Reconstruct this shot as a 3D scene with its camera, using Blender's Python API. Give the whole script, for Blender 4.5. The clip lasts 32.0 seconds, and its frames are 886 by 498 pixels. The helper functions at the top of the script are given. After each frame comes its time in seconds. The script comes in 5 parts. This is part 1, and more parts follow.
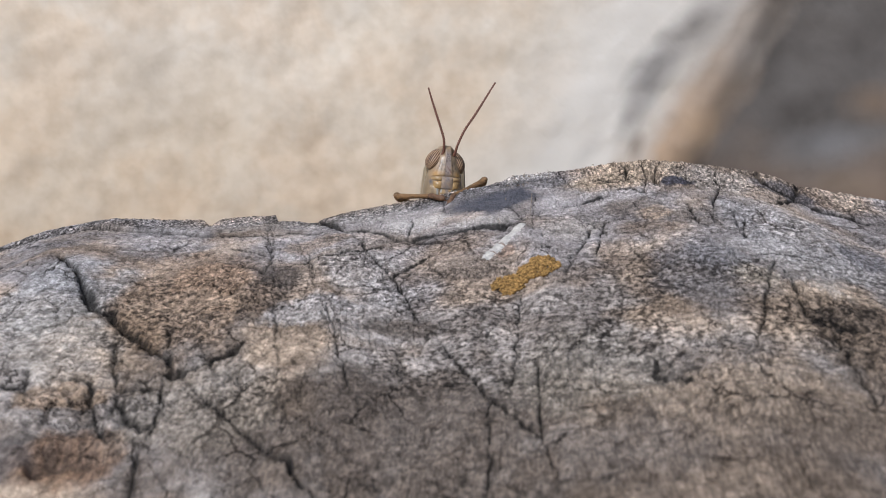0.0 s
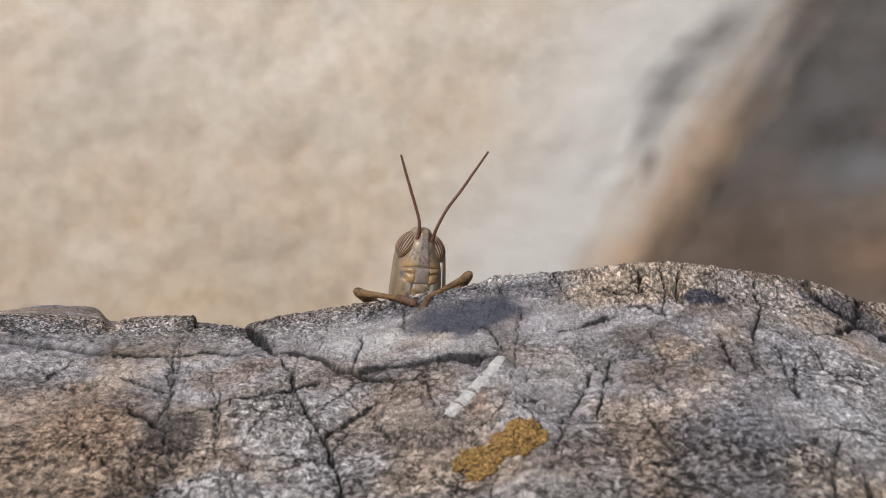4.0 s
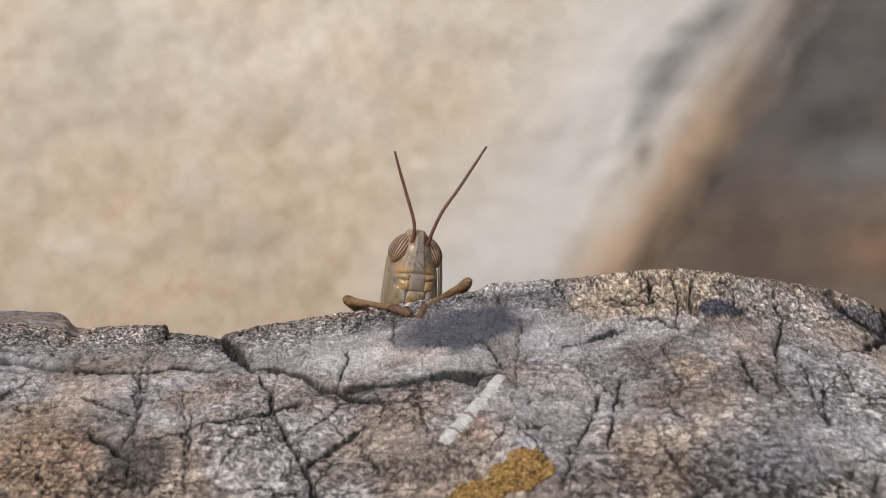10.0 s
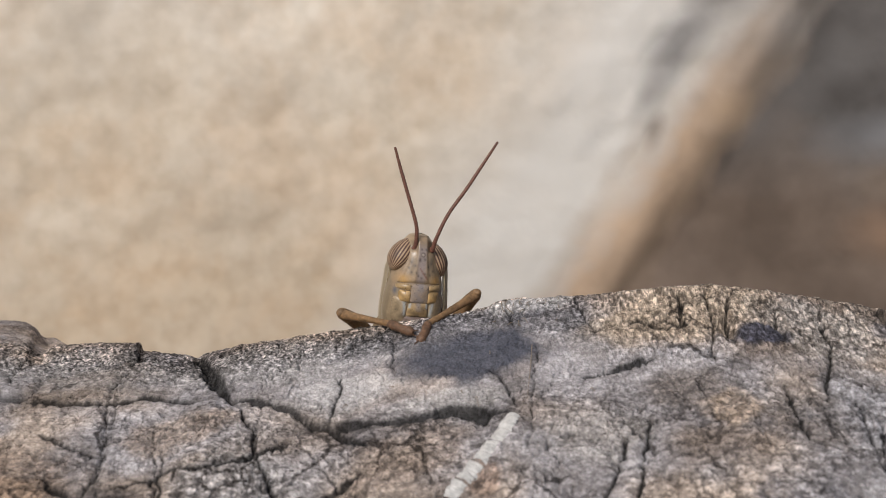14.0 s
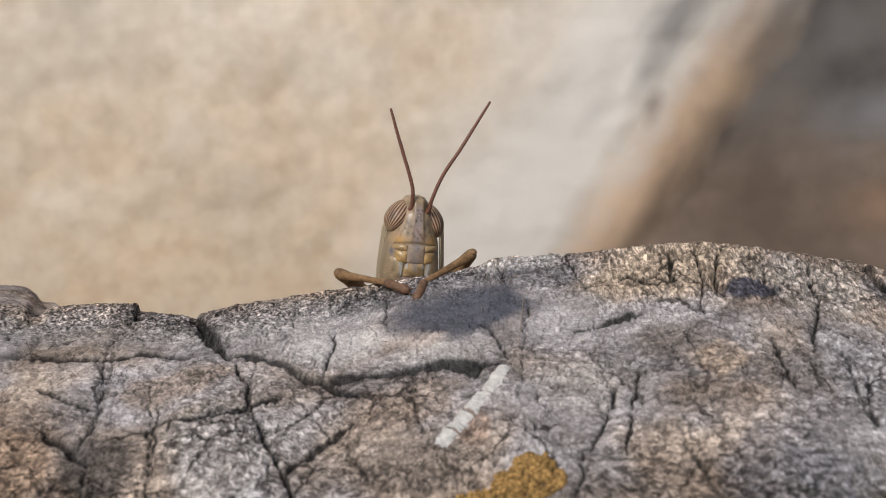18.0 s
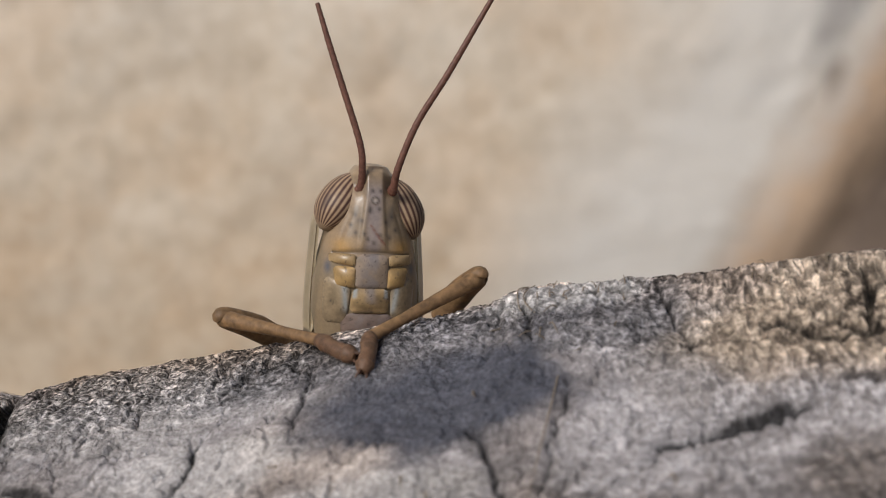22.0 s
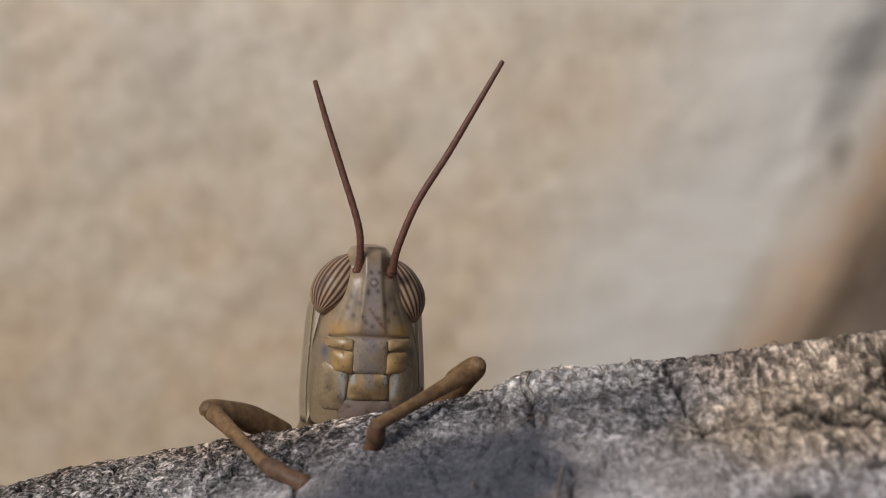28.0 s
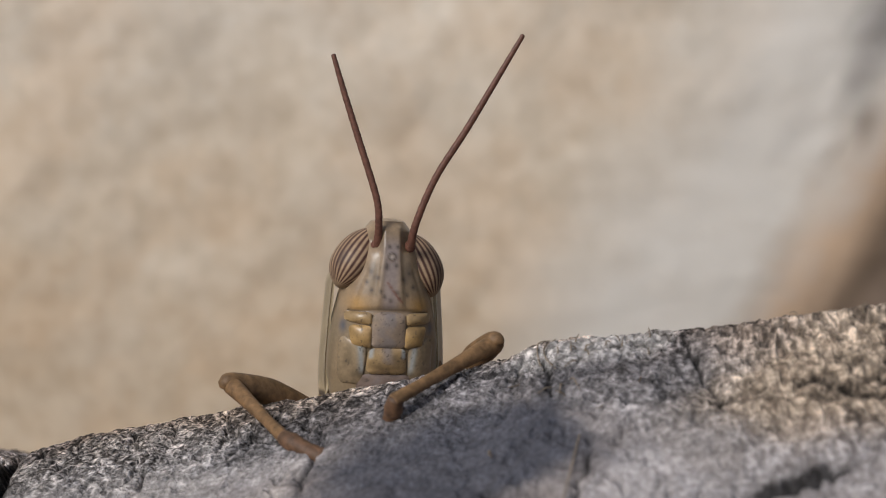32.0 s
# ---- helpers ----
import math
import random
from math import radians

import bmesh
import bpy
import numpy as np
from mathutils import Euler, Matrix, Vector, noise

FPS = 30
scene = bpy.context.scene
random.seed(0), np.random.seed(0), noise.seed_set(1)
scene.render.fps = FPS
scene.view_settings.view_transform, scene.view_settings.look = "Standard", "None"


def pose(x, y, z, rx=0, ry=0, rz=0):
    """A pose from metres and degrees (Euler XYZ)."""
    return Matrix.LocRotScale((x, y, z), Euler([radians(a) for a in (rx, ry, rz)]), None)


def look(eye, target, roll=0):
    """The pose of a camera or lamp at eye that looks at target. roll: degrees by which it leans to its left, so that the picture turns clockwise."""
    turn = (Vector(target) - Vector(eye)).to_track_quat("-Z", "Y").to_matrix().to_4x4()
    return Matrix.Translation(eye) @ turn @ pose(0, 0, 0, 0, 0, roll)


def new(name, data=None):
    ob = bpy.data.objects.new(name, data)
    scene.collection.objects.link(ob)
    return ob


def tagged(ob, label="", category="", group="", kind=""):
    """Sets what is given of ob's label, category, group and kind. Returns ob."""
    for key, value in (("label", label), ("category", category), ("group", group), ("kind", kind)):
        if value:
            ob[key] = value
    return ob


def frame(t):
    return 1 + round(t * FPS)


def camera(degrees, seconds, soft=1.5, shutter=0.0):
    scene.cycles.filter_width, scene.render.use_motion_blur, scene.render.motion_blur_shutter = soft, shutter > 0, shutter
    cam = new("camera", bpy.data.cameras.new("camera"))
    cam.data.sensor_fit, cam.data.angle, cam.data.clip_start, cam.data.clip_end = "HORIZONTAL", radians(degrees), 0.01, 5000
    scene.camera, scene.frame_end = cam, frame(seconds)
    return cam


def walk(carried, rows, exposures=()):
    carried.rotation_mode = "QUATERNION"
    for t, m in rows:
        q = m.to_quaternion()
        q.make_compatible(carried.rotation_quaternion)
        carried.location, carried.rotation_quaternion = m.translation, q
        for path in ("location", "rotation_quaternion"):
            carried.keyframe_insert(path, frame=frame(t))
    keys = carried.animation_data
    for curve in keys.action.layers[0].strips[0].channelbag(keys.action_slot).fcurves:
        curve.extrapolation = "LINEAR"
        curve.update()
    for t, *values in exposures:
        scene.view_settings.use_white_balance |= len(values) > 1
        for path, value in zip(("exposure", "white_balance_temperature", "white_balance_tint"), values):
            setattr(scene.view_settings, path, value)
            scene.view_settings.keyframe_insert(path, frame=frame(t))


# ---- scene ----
cam = camera(42.81, 32.0, soft=1.0)
PATH = [
    (0, pose(-0.01162, -0.30208, 0.29116, 89.770, 1.205, -0.918)),
    (0.5, pose(-0.00816, -0.29277, 0.29455, 89.398, 1.263, -1.006)),
    (1, pose(-0.00591, -0.28435, 0.29858, 89.842, 1.046, -0.610)),
    (1.5, pose(-0.00471, -0.27648, 0.30347, 89.129, 0.776, -0.572)),
    (2, pose(-0.00371, -0.26849, 0.30888, 89.810, 0.675, -0.560)),
    (2.5, pose(-0.00253, -0.26055, 0.31375, 89.113, 0.400, -0.590)),
    (3, pose(-0.00135, -0.25268, 0.31747, 88.716, 0.207, -0.799)),
    (3.5, pose(-0.00060, -0.24400, 0.32048, 88.679, -0.175, -0.839)),
    (4, pose(-0.00034, -0.23439, 0.32315, 88.211, -0.231, -0.508)),
    (4.5, pose(-0.00029, -0.22466, 0.32559, 88.260, -0.065, -0.637)),
    (6.5, pose(-0.00012, -0.21603, 0.32547, 88.154, -0.319, -0.927)),
    (7, pose(-0.00042, -0.21593, 0.32580, 87.935, -0.304, -0.928)),
    (7.5, pose(-0.00069, -0.21569, 0.32607, 87.863, -0.403, -1.053)),
    (8, pose(-0.00094, -0.21532, 0.32631, 87.705, -0.450, -1.112)),
    (8.5, pose(-0.00110, -0.21511, 0.32648, 87.614, -0.295, -1.204)),
    (9, pose(-0.00120, -0.21515, 0.32649, 87.539, -0.459, -1.024)),
    (9.5, pose(-0.00135, -0.21511, 0.32644, 87.588, -0.466, -1.101)),
    (10, pose(-0.00151, -0.21485, 0.32655, 87.460, -0.395, -1.191)),
    (10.5, pose(-0.00165, -0.21455, 0.32680, 87.351, -0.405, -1.212)),
    (11, pose(-0.00189, -0.21416, 0.32713, 87.159, -0.409, -1.238)),
    (11.5, pose(-0.00214, -0.21287, 0.32771, 87.119, -0.345, -1.288)),
    (12, pose(-0.00209, -0.20980, 0.32867, 86.976, -0.262, -1.260)),
    (12.5, pose(-0.00191, -0.20507, 0.32993, 87.037, -0.233, -1.442)),
    (13, pose(-0.00198, -0.19978, 0.33149, 86.686, -0.287, -1.204)),
    (13.5, pose(-0.00221, -0.19471, 0.33338, 86.222, -0.599, -1.270)),
    (15.5, pose(-0.00071, -0.18246, 0.33459, 84.261, -0.610, -1.035)),
    (16, pose(-0.00015, -0.18624, 0.33355, 84.649, -0.521, -1.093)),
    (16.5, pose(-0.00005, -0.18988, 0.33197, 84.438, -0.532, -0.985)),
    (17, pose(-0.00025, -0.19253, 0.33036, 84.651, -0.316, -0.715)),
    (17.5, pose(-0.00035, -0.19337, 0.32951, 85.116, -0.449, -0.920)),
    (18, pose(-0.00019, -0.19259, 0.32949, 84.896, -0.360, -1.047)),
    (18.5, pose(0.00008, -0.19069, 0.32975, 84.882, -0.286, -1.146)),
    (19, pose(0.00028, -0.18797, 0.32989, 84.713, -0.108, -1.547)),
    (19.5, pose(0.00162, -0.16307, 0.32421, 85.778, 0.010, -1.492)),
    (20, pose(0.00488, -0.13591, 0.32468, 84.780, 0.248, -0.633)),
    (20.5, pose(0.00944, -0.12481, 0.32438, 84.936, 0.528, 1.266)),
    (21, pose(0.01445, -0.11378, 0.32375, 85.126, 0.822, 3.670)),
    (21.5, pose(0.01858, -0.10395, 0.32295, 85.502, 1.617, 6.513)),
    (22, pose(0.02043, -0.09674, 0.32237, 85.377, 1.968, 7.705)),
    (22.5, pose(0.02062, -0.09251, 0.32213, 85.192, 1.696, 9.181)),
    (23, pose(0.02069, -0.09099, 0.32206, 85.917, 1.546, 8.877)),
    (23.5, pose(0.02072, -0.09108, 0.32203, 86.584, 1.949, 8.590)),
    (24, pose(0.02070, -0.09147, 0.32202, 87.520, 1.881, 8.453)),
    (24.5, pose(0.02065, -0.09177, 0.32202, 88.032, 2.064, 8.315)),
    (25, pose(0.02060, -0.09218, 0.32210, 88.406, 2.060, 8.290)),
    (25.5, pose(0.02059, -0.09277, 0.32229, 89.210, 2.073, 8.161)),
    (27.5, pose(0.02076, -0.09274, 0.32221, 89.255, 2.347, 8.168)),
    (28, pose(0.02069, -0.09261, 0.32218, 89.483, 2.352, 8.068)),
    (28.5, pose(0.02069, -0.09251, 0.32215, 89.527, 2.459, 8.272)),
    (29, pose(0.02077, -0.09253, 0.32216, 89.193, 2.386, 8.426)),
    (29.5, pose(0.02085, -0.09257, 0.32220, 89.141, 2.244, 8.411)),
    (30, pose(0.02086, -0.09250, 0.32220, 89.135, 2.213, 8.420)),
    (30.5, pose(0.02088, -0.09242, 0.32217, 88.862, 2.308, 8.601)),
    (31, pose(0.02097, -0.09243, 0.32215, 88.524, 2.326, 8.901)),
    (31.5, pose(0.02105, -0.09244, 0.32214, 88.417, 2.118, 9.032)),
    (32, pose(0.02112, -0.09236, 0.32209, 88.024, 2.275, 9.224)),
]
walk(cam, PATH, exposures=[(0, 0.11, 5740, 10), (4, -0.05, 5950, 10), (9, -0.02, 6080, 10), (19.5, 0.05, 6140, 10), (21, 0.02, 6140, 10), (22, -0.13, 6130, 10), (24, -0.14, 6110, 10), (28, -0.41, 6160, 10), (30, -0.43, 6160, 10), (32, -0.27, 6100, 10)])

MM = 0.001

# ---- light: open shade under a bright soft sky ----
world = bpy.data.worlds.new("sky")
scene.world = world
world.use_nodes = True
wn = world.node_tree.nodes
sky = wn.new("ShaderNodeTexSky")
sky.sky_type, sky.sun_disc = "NISHITA", False
sky.sun_elevation, sky.sun_rotation = radians(34), radians(205)
sky.air_density, sky.dust_density = 1.0, 2.5
wn["Background"].inputs["Strength"].default_value = 0.10
world.node_tree.links.new(sky.outputs[0], wn["Background"].inputs["Color"])
sun_data = bpy.data.lights.new("sun", "SUN")
sun_data.energy, sun_data.angle, sun_data.color = 2.6, radians(24), (1.0, 0.965, 0.91)
sun = new("sun", sun_data)
sun.matrix_world = look((-0.42, -0.78, 0.60), (0, 0, 0))


# ---- numeric tools ----
def mix1(a, b, k):
    return a + (b - a) * k


def smooth(k):
    k = np.clip(k, 0, 1)
    return k * k * (3 - 2 * k)


def cell_hash(ix, iy, seed):
    h = (ix.astype(np.int64) * 374761393 + iy.astype(np.int64) * 668265263 + seed * 974711) & 0xFFFFFFFF
    h = ((h ^ (h >> 13)) * 1274126177) & 0xFFFFFFFF
    h = ((h ^ (h >> 16)) * 2246822519) & 0xFFFFFFFF
    return ((h ^ (h >> 15)) & 0xFFFFFF) / 16777215.0


def vnoise(x, y, seed):
    """Smooth lattice noise, about -1 to 1."""
    ix, iy = np.floor(x), np.floor(y)
    fx, fy = x - ix, y - iy
    fx, fy = fx * fx * fx * (fx * (fx * 6 - 15) + 10), fy * fy * fy * (fy * (fy * 6 - 15) + 10)
    a, b = cell_hash(ix, iy, seed), cell_hash(ix + 1, iy, seed)
    c, d = cell_hash(ix, iy + 1, seed), cell_hash(ix + 1, iy + 1, seed)
    return 2 * mix1(mix1(a, b, fx), mix1(c, d, fx), fy) - 1


def fbm(x, y, seed, octaves=4, gain=0.5):
    total, amp, norm = 0, 1.0, 0.0
    for k in range(octaves):
        ca, sa = math.cos(0.7 * k), math.sin(0.7 * k)
        total = total + amp * vnoise((x * ca - y * sa) * 2 ** k + 17.3 * k, (x * sa + y * ca) * 2 ** k - 9.1 * k, seed + k)
        norm += amp
        amp *= gain
    return total / norm


def cells(x, y, seed):
    """Distance to the border between random cells, in cell sizes."""
    ix, iy = np.floor(x), np.floor(y)
    d1 = np.full(x.shape, 9.0)
    d2 = np.full(x.shape, 9.0)
    for a in (-1, 0, 1):
        for b in (-1, 0, 1):
            px = ix + a + cell_hash(ix + a, iy + b, seed)
            py = iy + b + cell_hash(ix + a, iy + b, seed + 5)
            d = np.hypot(px - x, py - y)
            d2 = np.minimum(d2, np.maximum(d, d1))
            d1 = np.minimum(d1, d)
    return d2 - d1


def line_gap(x, y, pts):
    """Distance of points from a polyline, and how far along it they lie (0 to 1)."""
    best, along = np.full(x.shape, 1e9), np.zeros(x.shape)
    n = len(pts) - 1
    for k in range(n):
        (x0, y0), (x1, y1) = pts[k], pts[k + 1]
        dx, dy = x1 - x0, y1 - y0
        u = np.clip(((x - x0) * dx + (y - y0) * dy) / (dx * dx + dy * dy), 0, 1)
        d = np.hypot(x - x0 - u * dx, y - y0 - u * dy)
        hit = d < best
        best = np.where(hit, d, best)
        along = np.where(hit, (k + u) / n, along)
    return best, along


def blob(x, y, cx, cy, rx, ry, turn, seed, rag=0.45, soft=0.3):
    """A ragged patch: 1 inside, 0 outside."""
    c, s = math.cos(radians(turn)), math.sin(radians(turn))
    u, v = ((x - cx) * c + (y - cy) * s) / rx, (-(x - cx) * s + (y - cy) * c) / ry
    r = np.hypot(u, v) + rag * fbm(x * 0.16, y * 0.16, seed, 4)
    return smooth((1 - r) / soft + 0.5)


# ---- mesh tools ----
def grid_faces(nu, nv, closed=False):
    i, j = np.meshgrid(np.arange(nu if closed else nu - 1), np.arange(nv - 1), indexing="ij")
    a, b = i * nv + j, ((i + 1) % nu) * nv + j
    return np.stack([a, b, b + 1, a + 1], -1).reshape(-1, 4)


def sheet(name, verts, quads, material, tint=None, flat=False):
    """A mesh from arrays of corners and quads, with an optional colour a corner."""
    me = bpy.data.meshes.new(name)
    me.vertices.add(len(verts))
    me.vertices.foreach_set("co", np.asarray(verts, np.float32).ravel())
    me.loops.add(quads.size)
    me.loops.foreach_set("vertex_index", quads.astype(np.int32).ravel())
    me.polygons.add(len(quads))
    me.polygons.foreach_set("loop_start", np.arange(0, quads.size, 4, dtype=np.int32))
    me.polygons.foreach_set("use_smooth", np.full(len(quads), not flat))
    if tint is not None:
        col = me.attributes.new("tint", "FLOAT_COLOR", "POINT")
        col.data.foreach_set("color", (tint if tint.shape[1] == 4 else np.concatenate([tint, np.ones((len(tint), 1))], 1)).astype(np.float32).ravel())
    me.materials.append(material)
    me.update(calc_edges=True)
    return me


def put(name, me, parent=None, label=""):
    ob = new(name, me)
    if parent is not None:
        ob.parent = parent
    if label:
        tagged(ob, label)
    return ob


def part(name, bm, material, parent, label=""):
    me = bpy.data.meshes.new(name)
    for f in bm.faces:
        f.smooth = True
    bm.to_mesh(me)
    bm.free()
    me.materials.append(material)
    return put(name, me, parent, label)


# ---- materials ----
def material(name, rough=0.8, spec=0.3):
    m = bpy.data.materials.new(name)
    m.use_nodes = True
    nt = m.node_tree
    b = nt.nodes["Principled BSDF"]
    b.inputs["Roughness"].default_value = rough
    b.inputs["Specular IOR Level"].default_value = spec
    return m, nt, b


def node(nt, kind, **inputs):
    n = nt.nodes.new(kind)
    for key, value in inputs.items():
        n.inputs[key.replace("_", " ")].default_value = value
    return n


def coords(nt, scale):
    tc = nt.nodes.new("ShaderNodeTexCoord")
    mp = nt.nodes.new("ShaderNodeMapping")
    mp.inputs["Scale"].default_value = scale
    nt.links.new(tc.outputs["Object"], mp.inputs["Vector"])
    return mp.outputs[0]


def noise_tex(nt, vec, scale, detail=4.0, rough=0.55):
    n = node(nt, "ShaderNodeTexNoise", Scale=scale, Detail=detail, Roughness=rough)
    nt.links.new(vec, n.inputs["Vector"])
    return n.outputs["Fac"]


def ramp(nt, fac, stops):
    r = nt.nodes.new("ShaderNodeValToRGB")
    while len(r.color_ramp.elements) < len(stops):
        r.color_ramp.elements.new(0.5)
    for e, (p, c) in zip(r.color_ramp.elements, stops):
        e.position, e.color = p, (*c, 1) if len(c) == 3 else c
    nt.links.new(fac, r.inputs[0])
    return r.outputs[0]


def mixed(nt, a, b, fac, mode="MIX"):
    n = nt.nodes.new("ShaderNodeMix")
    n.data_type, n.blend_type = "RGBA", mode
    for sock, value in ((n.inputs[0], fac), (n.inputs[6], a), (n.inputs[7], b)):
        if isinstance(value, (int, float)):
            sock.default_value = value
        elif isinstance(value, tuple):
            sock.default_value = (*value, 1)
        else:
            nt.links.new(value, sock)
    return n.outputs[2]


def calc(nt, op, a, b=0.0, c=0.0):
    n = nt.nodes.new("ShaderNodeMath")
    n.operation = op
    for sock, value in zip(n.inputs, (a, b, c)):
        if isinstance(value, (int, float)):
            sock.default_value = value
        else:
            nt.links.new(value, sock)
    return n.outputs[0]


def bumped(nt, b, fac, strength, dist):
    n = node(nt, "ShaderNodeBump", Strength=strength, Distance=dist)
    nt.links.new(fac, n.inputs["Height"])
    nt.links.new(n.outputs[0], b.inputs["Normal"])


def tinted(name, rough, spec, grain_scale, lo, hi, bump, dist, stretch=(1, 1, 1)):
    """A surface whose colour comes from its tint, broken by fine grain and relief."""
    m, nt, b = material(name, rough, spec)
    at = nt.nodes.new("ShaderNodeAttribute")
    at.attribute_name = "tint"
    vec = coords(nt, stretch)
    g = noise_tex(nt, vec, grain_scale, 6, 0.62)
    grain = ramp(nt, g, [(0.30, (lo,) * 3), (0.70, (hi,) * 3)])
    nt.links.new(mixed(nt, at.outputs["Color"], grain, 1.0, "MULTIPLY"), b.inputs["Base Color"])
    bumped(nt, b, g, bump, dist)
    return m


def plain(name, colour, rough, spec, grain_scale, spread=0.25, bump=0.2, dist=0.0002):
    m, nt, b = material(name, rough, spec)
    g = noise_tex(nt, coords(nt, (1, 1, 1)), grain_scale, 5)
    lo, hi = [tuple(min(1, c * k) for c in colour) for k in (1 - spread, 1 + spread)]
    nt.links.new(ramp(nt, g, [(0.3, lo), (0.7, hi)]), b.inputs["Base Color"])
    bumped(nt, b, g, bump, dist)
    return m


def wood_material():
    """Weathered wood: tint of the surface, grain at two sizes, and two nets of hairline checks with sharp dark lines."""
    m, nt, b = material("weathered_wood", 0.85, 0.2)
    at = nt.nodes.new("ShaderNodeAttribute")
    at.attribute_name = "tint"
    vec = coords(nt, (1, 0.8, 1))
    coarse = noise_tex(nt, coords(nt, (0.55, 0.95, 1.1)), 850, 6, 0.68)
    fine = noise_tex(nt, vec, 2700, 3, 0.7)
    # bend the nets so that no check runs straight
    push = node(nt, "ShaderNodeTexNoise", Scale=330.0, Detail=4.0, Roughness=0.6)
    nt.links.new(vec, push.inputs["Vector"])
    add = node(nt, "ShaderNodeVectorMath")
    add.operation = "MULTIPLY_ADD"
    add.inputs[1].default_value = (0.0046, 0.0046, 0.0046)
    nt.links.new(push.outputs["Color"], add.inputs[0])
    nt.links.new(vec, add.inputs[2])
    worn = calc(nt, "MULTIPLY_ADD", at.outputs["Alpha"], 0.8, 0.2)
    col = mixed(nt, at.outputs["Color"], ramp(nt, coarse, [(0.33, (0.74, 0.73, 0.72)), (0.67, (1.26, 1.26, 1.26))]), worn, "MULTIPLY")
    col = mixed(nt, col, ramp(nt, fine, [(0.36, (0.66, 0.65, 0.65)), (0.66, (1.27, 1.28, 1.3))]), 1.0, "MULTIPLY")
    height = calc(nt, "ADD", calc(nt, "MULTIPLY", calc(nt, "MULTIPLY", coarse, 0.9), worn), calc(nt, "MULTIPLY", fine, 0.35))
    zone = nt.nodes.new("ShaderNodeAttribute")
    zone.attribute_name = "zone"
    parts = nt.nodes.new("ShaderNodeSeparateColor")
    nt.links.new(zone.outputs["Color"], parts.inputs[0])
    # worm-like pits, as the grain of the rim, of the slope and of the crest
    for channel, stretch, scale, dark, light, deep in (("Red", (0.75, 1.0, 1.0), 2000.0, 0.2, 1.7, 0.8), ("Green", (0.62, 0.8, 0.8), 1100.0, 0.24, 1.42, 0.9), ("Blue", (1.15, 0.42, 0.5), 1250.0, 0.55, 1.3, 0.8)):
        w = node(nt, "ShaderNodeTexNoise", Scale=scale, Detail=2.2, Roughness=0.5, Distortion=0.7)
        nt.links.new(coords(nt, stretch), w.inputs["Vector"])
        pits = ramp(nt, w.outputs["Fac"], [(0.40, (0, 0, 0)), (0.53, (0.6, 0.6, 0.6)), (0.68, (1, 1, 1))])
        shade = ramp(nt, pits, [(0.0, (dark, dark * 0.97, dark * 0.95)), (0.6, (1.06, 1.06, 1.06)), (1.0, (light, light, light))])
        col = mixed(nt, col, mixed(nt, col, shade, 1.0, "MULTIPLY"), parts.outputs[channel])
        height = calc(nt, "ADD", height, calc(nt, "MULTIPLY", calc(nt, "MULTIPLY", pits, deep), parts.outputs[channel]))
    for scale, width, seen, depth, shade in ((95, 0.035, (0.44, 0.60), 1.1, 0.26), (300, 0.05, (0.42, 0.64), 0.6, 0.5)):
        v = node(nt, "ShaderNodeTexVoronoi", Scale=float(scale))
        v.feature = "DISTANCE_TO_EDGE"
        nt.links.new(add.outputs[0], v.inputs["Vector"])
        line = ramp(nt, v.outputs["Distance"], [(width * 0.35, (1, 1, 1)), (width, (0, 0, 0))])
        mask = ramp(nt, noise_tex(nt, vec, scale * 0.8, 3), [(seen[0], (0, 0, 0)), (seen[1], (1, 1, 1))])
        line = calc(nt, "MULTIPLY", calc(nt, "MULTIPLY", line, mask), at.outputs["Alpha"])
        col = mixed(nt, col, mixed(nt, col, (shade, shade * 0.95, shade * 0.92), 1.0, "MULTIPLY"), line)
        height = calc(nt, "SUBTRACT", height, calc(nt, "MULTIPLY", line, depth))
    nt.links.new(col, b.inputs["Base Color"])
    bumped(nt, b, height, 0.75, 0.0007)
    return m


WOOD = wood_material()
LICHEN = tinted("lichen_crust", 0.95, 0.1, 1500, 0.6, 1.4, 0.7, 0.0004)
CHITIN = tinted("insect_cuticle", 0.31, 0.5, 2600, 0.88, 1.12, 0.15, 0.00008)
HORN = tinted("insect_leg_cuticle", 0.55, 0.35, 1700, 0.62, 1.32, 0.5, 0.00015)
FEELER = plain("antenna_cuticle", (0.125, 0.054, 0.036), 0.5, 0.35, 2500, 0.3)
PALE = plain("bare_wood_fibre", (0.50, 0.475, 0.44), 0.8, 0.2, 900, 0.25, 0.5, 0.0003)
STRAW = plain("straw_fibre", (0.21, 0.165, 0.12), 0.8, 0.2, 900, 0.25, 0.3, 0.0002)
EARTH = plain("dry_earth", (0.22, 0.17, 0.12), 0.95, 0.1, 60, 0.4, 0.8, 0.004)


def eye_material():
    """Compound eye: dark brown and buff stripes that run along the eye."""
    m, nt, b = material("striped_eye", 0.5, 0.28)
    at = nt.nodes.new("ShaderNodeAttribute")
    at.attribute_name = "tint"
    g = noise_tex(nt, coords(nt, (1, 1, 1)), 1800, 3)
    nt.links.new(mixed(nt, at.outputs["Color"], ramp(nt, g, [(0.3, (0.85,) * 3), (0.7, (1.15,) * 3)]), 1.0, "MULTIPLY"), b.inputs["Base Color"])
    return m


EYE = eye_material()


